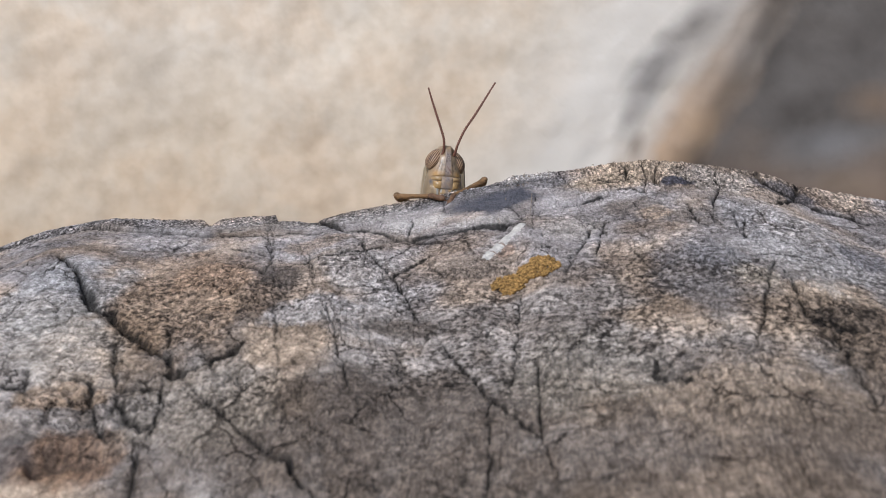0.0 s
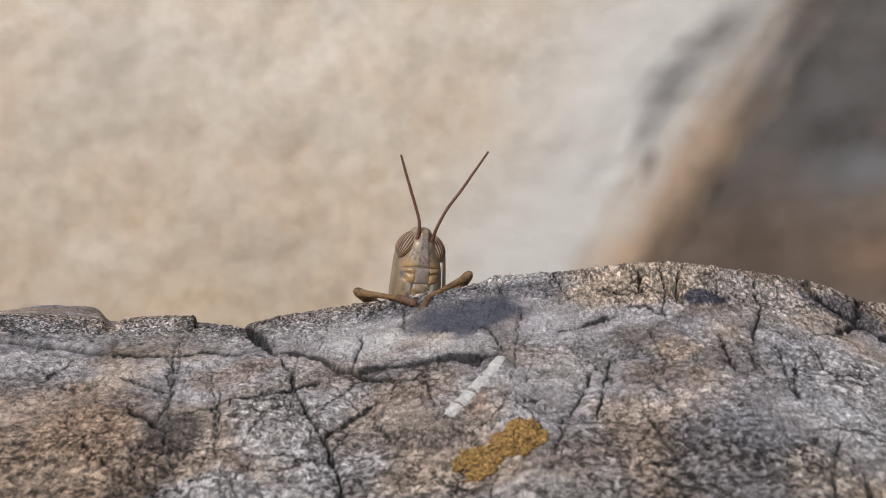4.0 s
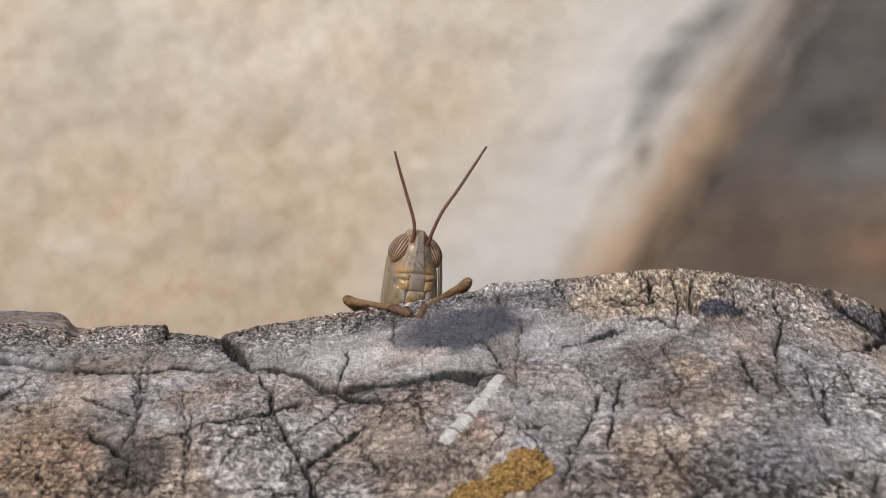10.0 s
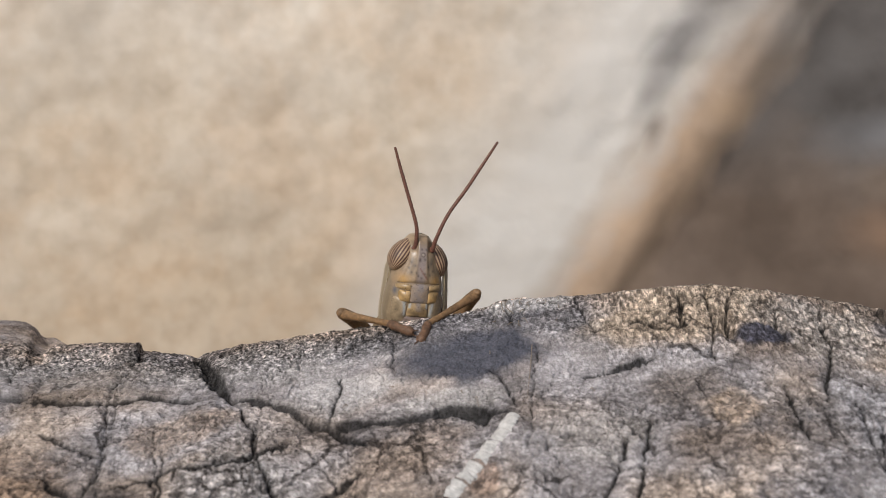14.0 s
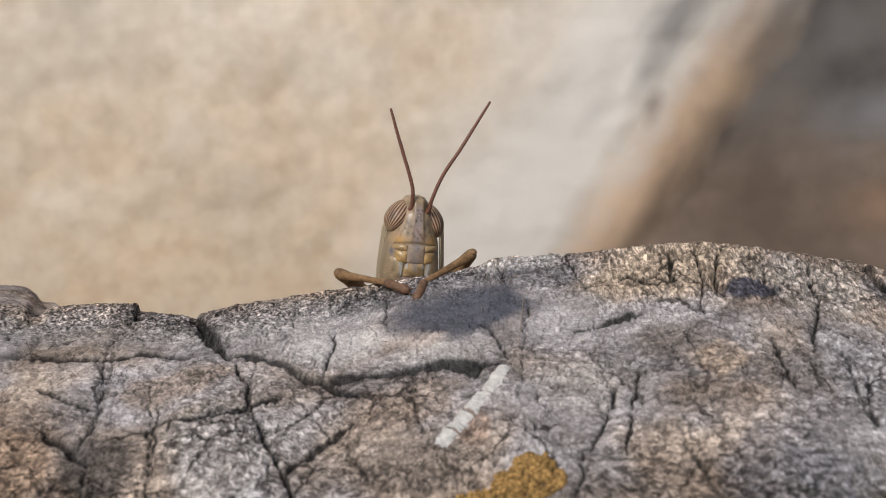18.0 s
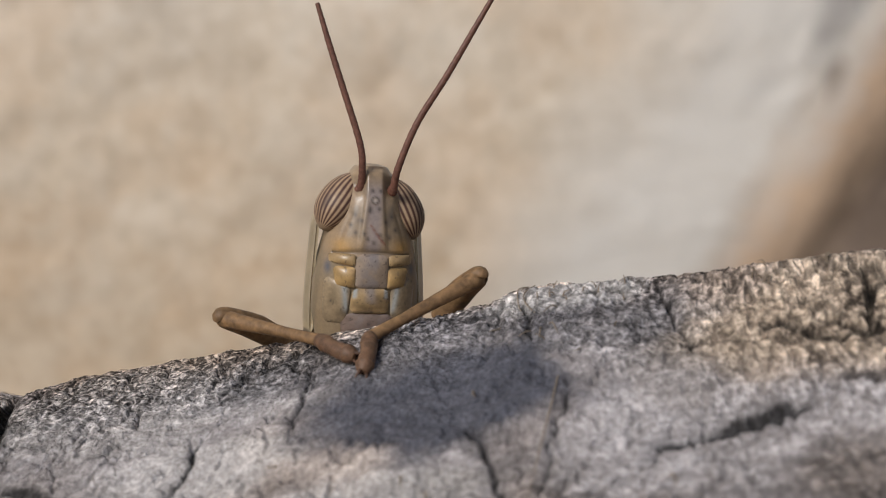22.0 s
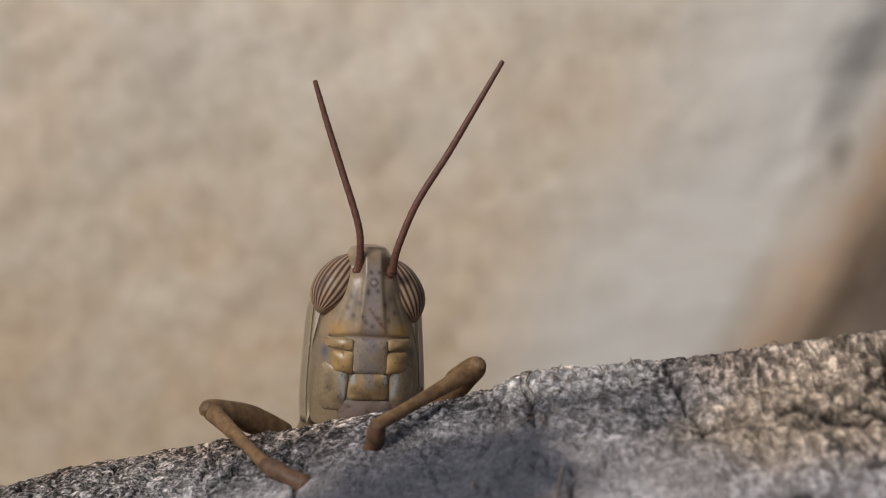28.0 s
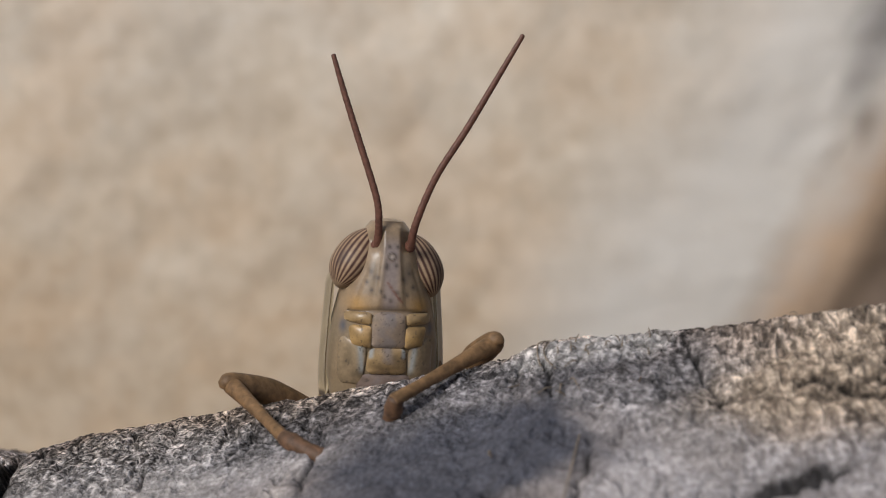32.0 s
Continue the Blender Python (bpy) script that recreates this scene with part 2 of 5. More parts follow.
def wall_material():
    """Lime plaster, with a leaning brown band, a dark streak beside it and stained earth render beyond."""
    m, nt, b = material("lime_plaster", 0.92, 0.15)
    tc = nt.nodes.new("ShaderNodeTexCoord")
    vec = tc.outputs["Object"]
    sep = nt.nodes.new("ShaderNodeSeparateXYZ")
    nt.links.new(vec, sep.inputs[0])
    x, z = sep.outputs["X"], sep.outputs["Z"]
    big = noise_tex(nt, vec, 9, 2, 0.5)
    mid = noise_tex(nt, vec, 26, 3, 0.55)

    def level(value, lo, hi):
        return ramp(nt, calc(nt, "MULTIPLY", calc(nt, "SUBTRACT", value, lo), 1 / (hi - lo)), [(0.0, (0, 0, 0)), (1.0, (1, 1, 1))])

    # across and along the band, in metres, pushed about by soft noise
    sx, sz = calc(nt, "SUBTRACT", x, 0.115), calc(nt, "SUBTRACT", z, 0.286)
    warp = calc(nt, "ADD", calc(nt, "MULTIPLY", calc(nt, "SUBTRACT", big, 0.5), 0.035), calc(nt, "MULTIPLY", calc(nt, "SUBTRACT", mid, 0.5), 0.03))
    n = calc(nt, "ADD", calc(nt, "SUBTRACT", calc(nt, "MULTIPLY", sx, 0.843), calc(nt, "MULTIPLY", sz, 0.538)), warp)
    # plaster
    left = ramp(nt, noise_tex(nt, vec, 55, 3, 0.6), [(0.32, PLASTER[0]), (0.48, PLASTER[1]), (0.66, PLASTER[2])])
    left = mixed(nt, left, ramp(nt, noise_tex(nt, vec, 13, 3, 0.5), [(0.3, (0.95, 0.94, 0.93)), (0.7, (1.03, 1.01, 0.98))]), 1.0, "MULTIPLY")
    left = mixed(nt, left, ramp(nt, noise_tex(nt, vec, 21, 4, 0.6), [(0.42, (1, 1, 1)), (0.62, (1.03, 0.965, 0.90))]), 0.8, "MULTIPLY")
    left = mixed(nt, left, ramp(nt, noise_tex(nt, vec, 90, 2, 0.5), [(0.36, (0.88, 0.86, 0.83)), (0.62, (1.06, 1.06, 1.06))]), 0.6, "MULTIPLY")
    # plaster darker and more ochre towards the bottom
    low_tone = ramp(nt, calc(nt, "ADD", z, calc(nt, "MULTIPLY", calc(nt, "SUBTRACT", big, 0.5), 0.16)), [(0.26, (0.80, 0.735, 0.65)), (0.42, (1.0, 1.0, 1.0))])
    left = mixed(nt, left, low_tone, 1.0, "MULTIPLY")
    colour = mixed(nt, left, LIME, calc(nt, "MULTIPLY", level(n, -0.135, -0.075), 0.85))
    # the worn band: grey tan above, warm brown below
    tan_ = mixed(nt, BAND_LOW, BAND_HIGH, level(z, 0.345, 0.43))
    tan_ = mixed(nt, tan_, ramp(nt, mid, [(0.33, (0.76, 0.75, 0.74)), (0.67, (1.2, 1.19, 1.17))]), 1.0, "MULTIPLY")
    colour = mixed(nt, colour, tan_, level(n, -0.036, -0.006))
    # earth render beyond it
    earth = mixed(nt, EARTH_LOW, EARTH_HIGH, level(calc(nt, "ADD", z, calc(nt, "MULTIPLY", calc(nt, "SUBTRACT", big, 0.5), 0.1)), 0.315, 0.36))
    earth = mixed(nt, earth, ramp(nt, noise_tex(nt, vec, 17, 4, 0.55), [(0.33, (0.74, 0.72, 0.70)), (0.67, (1.26, 1.24, 1.22))]), 1.0, "MULTIPLY")
    colour = mixed(nt, colour, earth, level(n, 0.002, 0.026))

    def mark(cx, cz, rx, rz, lean, tone, strength):
        nonlocal colour
        c, s = math.cos(radians(lean)), math.sin(radians(lean))
        dx, dz = calc(nt, "SUBTRACT", x, cx), calc(nt, "SUBTRACT", z, cz)
        u = calc(nt, "MULTIPLY", calc(nt, "ADD", calc(nt, "MULTIPLY", dx, c), calc(nt, "MULTIPLY", dz, s)), 1 / rx)
        v = calc(nt, "MULTIPLY", calc(nt, "SUBTRACT", calc(nt, "MULTIPLY", dz, c), calc(nt, "MULTIPLY", dx, s)), 1 / rz)
        r = calc(nt, "SQRT", calc(nt, "ADD", calc(nt, "MULTIPLY", u, u), calc(nt, "MULTIPLY", v, v)))
        r = calc(nt, "ADD", r, calc(nt, "MULTIPLY", calc(nt, "SUBTRACT", mid, 0.5), 0.9))
        colour = mixed(nt, colour, tone, calc(nt, "MULTIPLY", ramp(nt, r, [(0.05, (1, 1, 1)), (1.0, (0, 0, 0))]), strength))

    # dark streak up the band's edge, knots on it, and blotches beyond
    mark(0.144, 0.405, 0.044, 0.016, 54, (0.16, 0.148, 0.142), 0.8)
    mark(0.127, 0.374, 0.020, 0.010, 54, (0.20, 0.185, 0.175), 0.6)
    mark(0.097, 0.350, 0.022, 0.008, 54, (0.30, 0.28, 0.265), 0.35)
    mark(0.172, 0.436, 0.034, 0.020, 40, (0.135, 0.122, 0.115), 0.8)
    mark(0.130, 0.353, 0.007, 0.014, -20, (0.19, 0.155, 0.125), 0.7)
    mark(0.155, 0.372, 0.008, 0.007, 0, (0.22, 0.17, 0.13), 0.45)
    mark(0.170, 0.366, 0.020, 0.016, 30, (0.36, 0.255, 0.165), 0.7)
    mark(0.200, 0.362, 0.022, 0.015, 60, (0.12, 0.10, 0.088), 0.7)
    mark(0.205, 0.415, 0.030, 0.018, 50, (0.33, 0.30, 0.275), 0.6)
    mark(0.236, 0.398, 0.022, 0.020, 60, (0.115, 0.105, 0.098), 0.7)
    mark(0.258, 0.352, 0.060, 0.018, 5, (0.2, 0.196, 0.2), 0.5)
    mark(0.292, 0.380, 0.030, 0.018, 0, (0.19, 0.135, 0.095), 0.65)
    mark(0.275, 0.325, 0.035, 0.012, 0, (0.21, 0.16, 0.118), 0.5)
    mark(0.270, 0.296, 0.045, 0.020, 0, (0.235, 0.145, 0.092), 0.6)
    nt.links.new(colour, b.inputs["Base Color"])
    bumped(nt, b, calc(nt, "ADD", noise_tex(nt, vec, 45, 2, 0.4), calc(nt, "MULTIPLY", noise_tex(nt, vec, 110, 2, 0.5), 0.8)), 0.26, 0.004)
    return m


PLASTER = [(0.545, 0.48, 0.40), (0.58, 0.515, 0.435), (0.605, 0.548, 0.475)]
LIME = (0.545, 0.515, 0.475)
BAND_LOW, BAND_HIGH = (0.325, 0.235, 0.163), (0.205, 0.175, 0.15)
EARTH_LOW, EARTH_HIGH = (0.138, 0.104, 0.081), (0.092, 0.084, 0.079)
WALL = wall_material()

# ---- the log ----
RIDGE_X = [-260, -190, -160, -128, -115, -100, -86, -72, -54, -41, -35, -18, 0, 9, 13, 28, 44, 52, 60, 77, 92, 117, 150, 190, 260]
RIDGE_Z = [262, 272, 282, 292.5, 296.5, 299.3, 298.8, 298.3, 299.6, 298.6, 300.4, 303, 306, 307.5, 309.6, 310.8, 312.8, 313.3, 312, 310, 305, 300, 292, 283, 270]


def ridge_y(x):
    return np.clip(11 - 0.1 * x, 5, 17)


def log_base(x, y):
    """The log's large form in millimetres: a long ridge, a worn slope before it and a gentle fall behind."""
    zr = sum(np.interp(x + d, RIDGE_X, RIDGE_Z) for d in (-2.5, -1.25, 0, 1.25, 2.5)) / 5
    s = ridge_y(x) - y
    left = smooth((-x - 10) / 30)
    f = np.sqrt(np.maximum(s, 0) ** 2 + 9) - 3
    front = (1 - left) * 0.44 * f + left * (0.2 * f + 0.0016 * f ** 2)
    lip = np.clip(x / 30, 0, 1) * 2.2 * (1 - np.exp(-np.maximum(s, 0) / 2.5))
    flat = smooth((-x - 68) / 20)
    back = (0.3 * (1 - flat) + 0.02 * flat) * (np.sqrt(np.minimum(s, 0) ** 2 + 16) - 4) + 0.5 * flat * np.maximum(-s - 34, 0)
    z = zr - np.where(s > 0, front + lip, back)
    u = np.clip((-y - 130) / 62, 0, 1)
    v = np.clip((y - 80) / 70, 0, 1)
    w = np.clip((np.abs(x) - 240) / 20, 0, 1)
    return z * np.sqrt(np.maximum(1 - u ** 2, 0)) * np.sqrt(np.maximum(1 - v ** 2, 0)) * np.sqrt(np.maximum(1 - w ** 2, 0))


CRACKS = []


def crack(half, deep, *course):
    """A crack: half width, depth and course, in millimetres."""
    CRACKS.append((course, half, deep))


# the wedge at the rim, the long split below it and its side branches
crack(1.25, 2.8, (-43, 18), (-41, 12), (-39, 6), (-35, -4), (-32, -7))
crack(0.42, 1.6, (-33, -5), (-28, -17), (-25, -27), (-20, -36), (-16, -46), (-13, -57))
crack(0.75, 2.0, (-33, -6), (-28, -9), (-22, -11), (-19, -13.5), (-16, -15), (-13, -19), (-10, -22))
crack(1.05, 2.6, (-21, -12), (-18, -14.5), (-15, -15.5))
crack(1.0, 1.9, (-16, -15), (-11, -16), (-6, -17), (-1, -17), (4, -16.5), (9, -18), (12, -19))
crack(0.6, 1.0, (3, -17), (6, -17.5), (9, -18.5))
# shaded side of a diagonal ridge, cut and darkened as a crack
crack(0.7, 1.0, (-20, -37), (-17, -34), (-14, -31), (-10, -28))
crack(0.13, 0.4, (-19, -21), (-13, -30), (-7, -40))
crack(0.7, 2.2, (-70, -6), (-60, -8), (-53, -8), (-46, -5), (-37, -8))
crack(0.4, 0.9, (-61, -16), (-54, -21), (-50, -22))
crack(0.28, 0.9, (-53, -3), (-50, -19), (-49, -27), (-50, -32))
crack(0.6, 1.2, (-57, -27), (-52, -32), (-50, -33), (-47, -36))
crack(0.2, 0.6, (-44, -13), (-41, -26), (-38, -40))
crack(0.5, 0.8, (-46, -29), (-40, -27), (-34, -27), (-29, -26), (-21, -19))
crack(0.28, 0.9, (-15, -3), (-15, -8), (-16, -14))
crack(0.2, 0.5, (-6, 6), (-6, 0), (-6, -4))
crack(0.3, 0.8, (9, -8), (12, -13), (13.5, -18))
crack(0.13, 0.4, (17.6, -5), (16.8, -10), (15.8, -17), (14.5, -29))
# the crest and its foot
crack(0.6, 1.2, (24, -12), (30, -10.5), (33, -10), (36, -10))
crack(0.3, 1.1, (29, -27), (28, -31), (25, -36), (22, -42), (20, -51))
crack(0.28, 1.0, (33, -22), (32, -28), (30, -34), (28, -41))
crack(0.45, 1.6, (67, 3), (66, -7), (63, -15), (60, -22))
crack(0.4, 1.1, (55, -17), (54.5, -24), (54, -31))
crack(0.3, 1.0, (65, -21), (64, -29), (64, -39))
crack(0.5, 1.6, (43, 5), (42.5, 1), (42, -3), (39, 0))
crack(0.28, 1.2, (48, 6), (48, 0), (46, -8), (46, -13))
crack(0.4, 1.8, (53, 6), (51, 1), (50, -3), (50, -8))
crack(0.2, 0.7, (26, 8), (27, 3), (28, -1))
crack(0.25, 0.7, (34, 0), (36, 0), (38, -2), (41, -3))
crack(0.25, 0.7, (13, 9), (14.5, 4), (14, 2))
crack(0.4, 1.2, (60, 4), (58, -4), (61, -12))
crack(0.7, 1.8, (92, 10), (86, -6), (78, -14))
crack(1.1, 2.4, (76, 10), (80, 0), (90, -8), (104, -12))
# the slab edge on the worn slope
crack(0.25, 1.0, (-73, 18), (-72, 8), (-71, -2))
crack(0.25, 0.9, (-52, 18), (-52, 8), (-53, -6))
crack(0.7, 2.6, (-103, -20), (-96, -30), (-92, -36), (-89, -43))
# wedge of shadow below the step, shaped as a wide crack
crack(1.7, 3.2, (-91, -38), (-87, -47), (-84, -51), (-80, -53))
crack(0.9, 2.8, (-85, -50), (-80, -54), (-74, -61), (-68, -68), (-62, -75))
crack(1.9, 3.4, (-63, -75), (-60, -78))
crack(0.4, 2.0, (-59, -80), (-53, -88), (-49, -92), (-44, -97), (-37, -105), (-31, -114))
# band of shadow beside the split, also shaped as a crack
crack(0.75, 2.0, (-60, -77), (-57, -76), (-54, -74), (-51, -72), (-49, -68))
crack(0.35, 1.4, (-66, -60), (-65, -67), (-64, -73))
crack(0.5, 1.6, (-77, -62), (-75, -73), (-73, -80))
crack(0.5, 1.6, (-97, -80), (-90, -82), (-91, -76))
crack(0.45, 1.6, (-85, -78), (-78, -79), (-76, -85))
crack(0.5, 1.8, (-64, -79), (-62, -88), (-63, -96))
crack(0.4, 1.4, (-63, -99), (-63, -107), (-64, -113))
crack(0.4, 1.4, (-75, -80), (-68, -82), (-63, -82))
crack(0.4, 1.4, (-78, -81), (-74, -90), (-70, -97))
crack(0.6, 1.6, (-72, -84), (-68, -90), (-65, -93), (-62, -93))
# thin straight checks down the slope
crack(0.15, 0.5, (-52, 4), (-47, -39), (-43, -66), (-40, -87))
crack(0.26, 0.9, (-41, -20), (-39, -32), (-37, -44))
crack(0.24, 0.8, (-34, -53), (-31, -66), (-29, -77), (-26, -88))
crack(0.3, 0.9, (-18, -69), (-17, -80))
crack(0.42, 1.2, (-9, -66), (-4, -81), (1, -92), (8, -106))
crack(0.2, 0.6, (10, -50), (7, -70), (4, -90))
crack(0.32, 0.9, (10, -80), (9, -95), (7, -110))
crack(0.16, 0.5, (-14, -82), (4, -86), (19, -92), (29, -96))
crack(0.35, 0.9, (0, -90), (-1, -106), (-2, -117))
crack(0.3, 1.1, (67, -48), (64, -56), (58, -71), (56, -76), (51, -89))
crack(0.7, 2.0, (68, -57), (66, -66), (66, -73), (69, -77), (73, -77), (80, -79))
crack(0.6, 1.6, (69, -79), (68, -91), (67, -104))
crack(0.2, 0.7, (67, -25), (65, -32), (64, -39))
crack(0.18, 0.6, (36, -37), (38, -48), (40, -58))
crack(0.7, 1.4, (32, -86), (31, -92), (39, -96))


def log_wood():
    def spaced(lo, hi, a, b, fine, coarse, rate, reach):
        out, p = [lo], lo
        while p < hi:
            gap = max(a - p, p - b, 0)
            p += min(coarse, fine + (gap * rate if gap < reach else rate * reach + (gap - reach) * 0.05))
            out.append(p)
        return np.array(out)

    xs = spaced(-261, 261, -36, 50, 0.18, 5.0, 0.006, 80)
    ys = spaced(-193, 151, -8, 14, 0.21, 5.0, 0.0045, 105)
    x, y = np.meshgrid(xs, ys, indexing="ij")
    x, y = x.ravel(), y.ravel()
    z = log_base(x, y)
    s = ridge_y(x) - y
    edge = smooth((s + 10) / 6) * smooth((26 - s) / 20)          # the crinkled rim
    wx, wy = x + 2.2 * fbm(x / 9, y / 9, 11, 3), y + 2.2 * fbm(x / 9, y / 9, 31, 3)
    calm = 1 - 0.75 * smooth((14 - np.abs(s - 2)) / 8 + 0.5)      # the rim keeps its measured line
    z += (1.5 * fbm(x / 26, y / 26, 3, 3) + 0.6 * fbm(x / 7, y / 7, 41, 3)) * calm
    # wavy fibres, a crumbly skin, and a net of short hairline checks
    fib = 1 - np.abs(fbm(wx / 3.4, wy / 1.6, 61, 3))
    crumb = fbm(x / 0.62, y / 0.9, 71, 3, 0.65)
    hair = np.exp(-(fbm(wx / 2.2, wy / 2.4, 81, 3, 0.62) / 0.07) ** 2)
    hair2 = np.exp(-(fbm(wx / 5.0, wy / 6.0, 86, 4, 0.62) / 0.04) ** 2)
    patchy = smooth(fbm(x / 11, y / 11, 88, 2) * 2.0 + 0.6)
    crin = 1 - np.abs(fbm(wx / 2.6, wy / 3.0, 91, 3, 0.6)) * 2
    tanny = smooth((x - 22) / 10) * smooth((66 - x) / 12) * edge
    bare = blob(x, y, 3, -6, 29, 11, 0, 441, 0.3, 0.9)          # rubbed smooth before the perch
    crest = smooth((x - 24) / 8) * smooth((s + 12) / 8) * smooth((26 - s) / 14)
    hair, hair2 = hair * (1 - 0.7 * crest), hair2 * (1 - 0.6 * crest)
    rough = (0.45 + 0.5 * edge) * (1 - 0.6 * bare)
    z += 0.30 * (fib - 0.7) * (0.7 + 0.3 * edge) + 0.19 * crumb * rough + 0.14 * crin * tanny
    z -= 0.28 * hair * (0.15 + 0.85 * patchy) * (0.4 + 0.6 * edge) + 0.6 * hair2 * (1 - 0.4 * patchy)
    z += (0.3 - 0.1 * bare) * fbm(wx / 3.0, wy / 3.4, 96, 3, 0.6) * edge * smooth((x + 10) / 30) + 0.25 * fbm(wx / 1.6, wy / 1.6, 98, 2) * edge
    # fissures between the checks of the wood
    c1 = cells(wx / 15, wy / 10, 101)
    keep = smooth(fbm(x / 22, y / 22, 111, 2) * 2.2 + 0.55)
    keep = keep * (1 - 0.9 * bare) * (1 - 0.6 * crest)
    hair2 = hair2 * (1 - 0.7 * bare)
    z -= 0.5 * np.exp(-(c1 / 0.035) ** 2) * keep
    c2 = cells(wx / 5.5, wy / 4.2, 121)
    keep2 = smooth(fbm(x / 14, y / 14, 131, 2) * 2.5 + 0.3)
    z -= 0.45 * np.exp(-(c2 / 0.05) ** 2) * keep2
    # darker colour along the hairline checks and fissures
    recess_dark = 0.5 * hair * (0.15 + 0.85 * patchy) * (0.4 + 0.25 * edge) + 0.6 * hair2 * (1 - 0.4 * patchy) + 0.38 * np.exp(-(c1 / 0.04) ** 2) * keep + 0.3 * np.exp(-(c2 / 0.06) ** 2) * keep2
    crack_shade = np.zeros_like(x)
    jx, jy = x + 1.1 * fbm(x / 3.5, y / 3.5, 141, 4, 0.65), y + 1.1 * fbm(x / 3.5, y / 3.5, 151, 4, 0.65)
    open_ = np.clip(0.85 + 0.6 * fbm(x / 4, y / 4, 161, 3, 0.6), 0.3, 1.4)
    for pts, half, deep in CRACKS:
        px, py = [p[0] for p in pts], [p[1] for p in pts]
        near = np.where((x > min(px) - 8) & (x < max(px) + 8) & (y > min(py) - 8) & (y < max(py) + 8))[0]
        gap, along = line_gap(jx[near], jy[near], pts)
        lie = abs(px[-1] - px[0]) / math.hypot(px[-1] - px[0], py[-1] - py[0])
        half, deep = half * (0.72 + 0.6 * lie), deep * 0.72      # cracks along the grain gape wider
        taper = np.minimum(1, 5 * along + 0.3) * np.minimum(1, 5 * (1 - along) + 0.3)
        width = half * (0.4 + 0.6 * taper) * np.maximum(open_[near], 0.15)
        cut = np.clip(1.25 - gap / width, 0, 1) * taper
        z[near] -= deep * cut * (0.5 + 0.5 * open_[near]) + 0.3 * np.exp(-(gap / (3 * half)) ** 2)
        # shade inside the crack goes into the colour as well
        crack_shade[near] = np.maximum(crack_shade[near], min(1, 0.62 + 0.7 * half) * np.clip(cut * 2.6, 0, 1) + 0.26 * np.exp(-(gap / (0.25 + 2.6 * half)) ** 2) * taper)
    # a long split at the foot of the far slab: the slab behind it stands as a low step
    split = np.interp(x, [-135, -99, -87, -77, -66], [14, 5, -1, -3, -6]) + (jy - y) * 0.6
    far = smooth((-64 - x) / 4)
    z += 1.1 * far * smooth((y - split) / 0.7 + 0.3) * np.exp(-np.maximum(y - split, 0) / 7)
    slit = far * np.exp(-((y - split) / (1.05 * np.maximum(open_, 0.6))) ** 4)
    z -= 1.8 * slit
    # shadow under the slab's overhang, painted into the slit
    crack_shade = np.maximum(crack_shade, 0.9 * slit)
    # the knot hole near the top
    hole = np.exp(-(((x - 49.5) / 1.5) ** 2 + ((y + 3.5) / 3.2) ** 2) ** 2)
    z -= 2.6 * hole
    recess_dark = np.maximum(recess_dark, 0.8 * hole)
    # a rotten hollow, and the blocks and cells into which the lower slope has split
    hollow = blob(x, y, -76, -100.5, 5.5, 3.4, 8, 541, 0.5, 0.5)
    z -= 3.2 * hollow
    recess_dark = np.maximum(recess_dark, 0.55 * hollow)
    blocks = np.maximum(blob(x, y, -75, -90, 16, 15, 0, 546, 0.5, 0.6), np.maximum(blob(x, y, 43, -101, 15, 14, 0, 551, 0.5, 0.6), blob(x, y, 73, -84, 9, 20, 0, 556, 0.5, 0.6)))
    c3 = cells(jx / 6.5, jy / 5.0, 561)
    z += (0.9 * smooth(c3 / 0.4) - 0.6) * blocks
    recess_dark = np.maximum(recess_dark, 0.75 * blocks * np.exp(-(c3 / 0.07) ** 2))
    flakes = blob(x, y, -57, -50, 17, 22, 0, 566, 0.5, 0.6)
    c4 = cells(wx / 3.4, wy / 2.6, 571)
    z += (0.45 * smooth(c4 / 0.4) - 0.3) * flakes
    recess_dark = np.maximum(recess_dark, 0.6 * flakes * np.exp(-(c4 / 0.09) ** 2))
    # slabs of the rim that stand a little proud between the splits
    ex = x * 225 / (np.maximum(y, 0) + 215) + 1.2 * fbm(x / 5, y / 5, 171, 3, 0.6)
    slab = 0.7 * smooth((-71 - ex) / 0.6 + 0.5) + 0.9 * smooth((ex + 70) / 4) * smooth((-52 - ex) / 0.6 + 0.5) - 0.7 * smooth((ex + 52) / 0.6 + 0.5) * smooth((-41 - ex) / 0.8 + 0.5) - 0.9 * np.exp(-((ex + 69.0) / 1.6) ** 2)
    z += slab * smooth((9 - s) / 4)
    z = np.maximum(z, -4)

    # colour of the weathered wood, its stains and the shade painted on it
    tone = 0.5 + 0.55 * fbm(x / 13, y / 10, 201, 5, 0.62)
    col = mix1(np.array([0.205, 0.183, 0.166]), np.array([0.385, 0.355, 0.328]), smooth((tone - 0.28) * 2.3)[:, None])
    warm = smooth(fbm(x / 20, y / 16, 211, 3) * 1.6 + 0.35)[:, None]
    col = col * mix1(np.array([0.95, 0.99, 1.09]), np.array([1.08, 0.985, 0.89]), warm)
    pepper = smooth(fbm(x / 0.42, y / 0.62, 221, 2, 0.7) * 2.5 + 0.5)[:, None]
    speck = (0.18 + 0.82 * edge * smooth((s + 12) / 8) * smooth((20 - s) / 12))[:, None]
    speck = speck * (1 - 0.75 * bare[:, None])
    col = col * mix1(1.0, mix1(0.45, 1.55, pepper), speck)
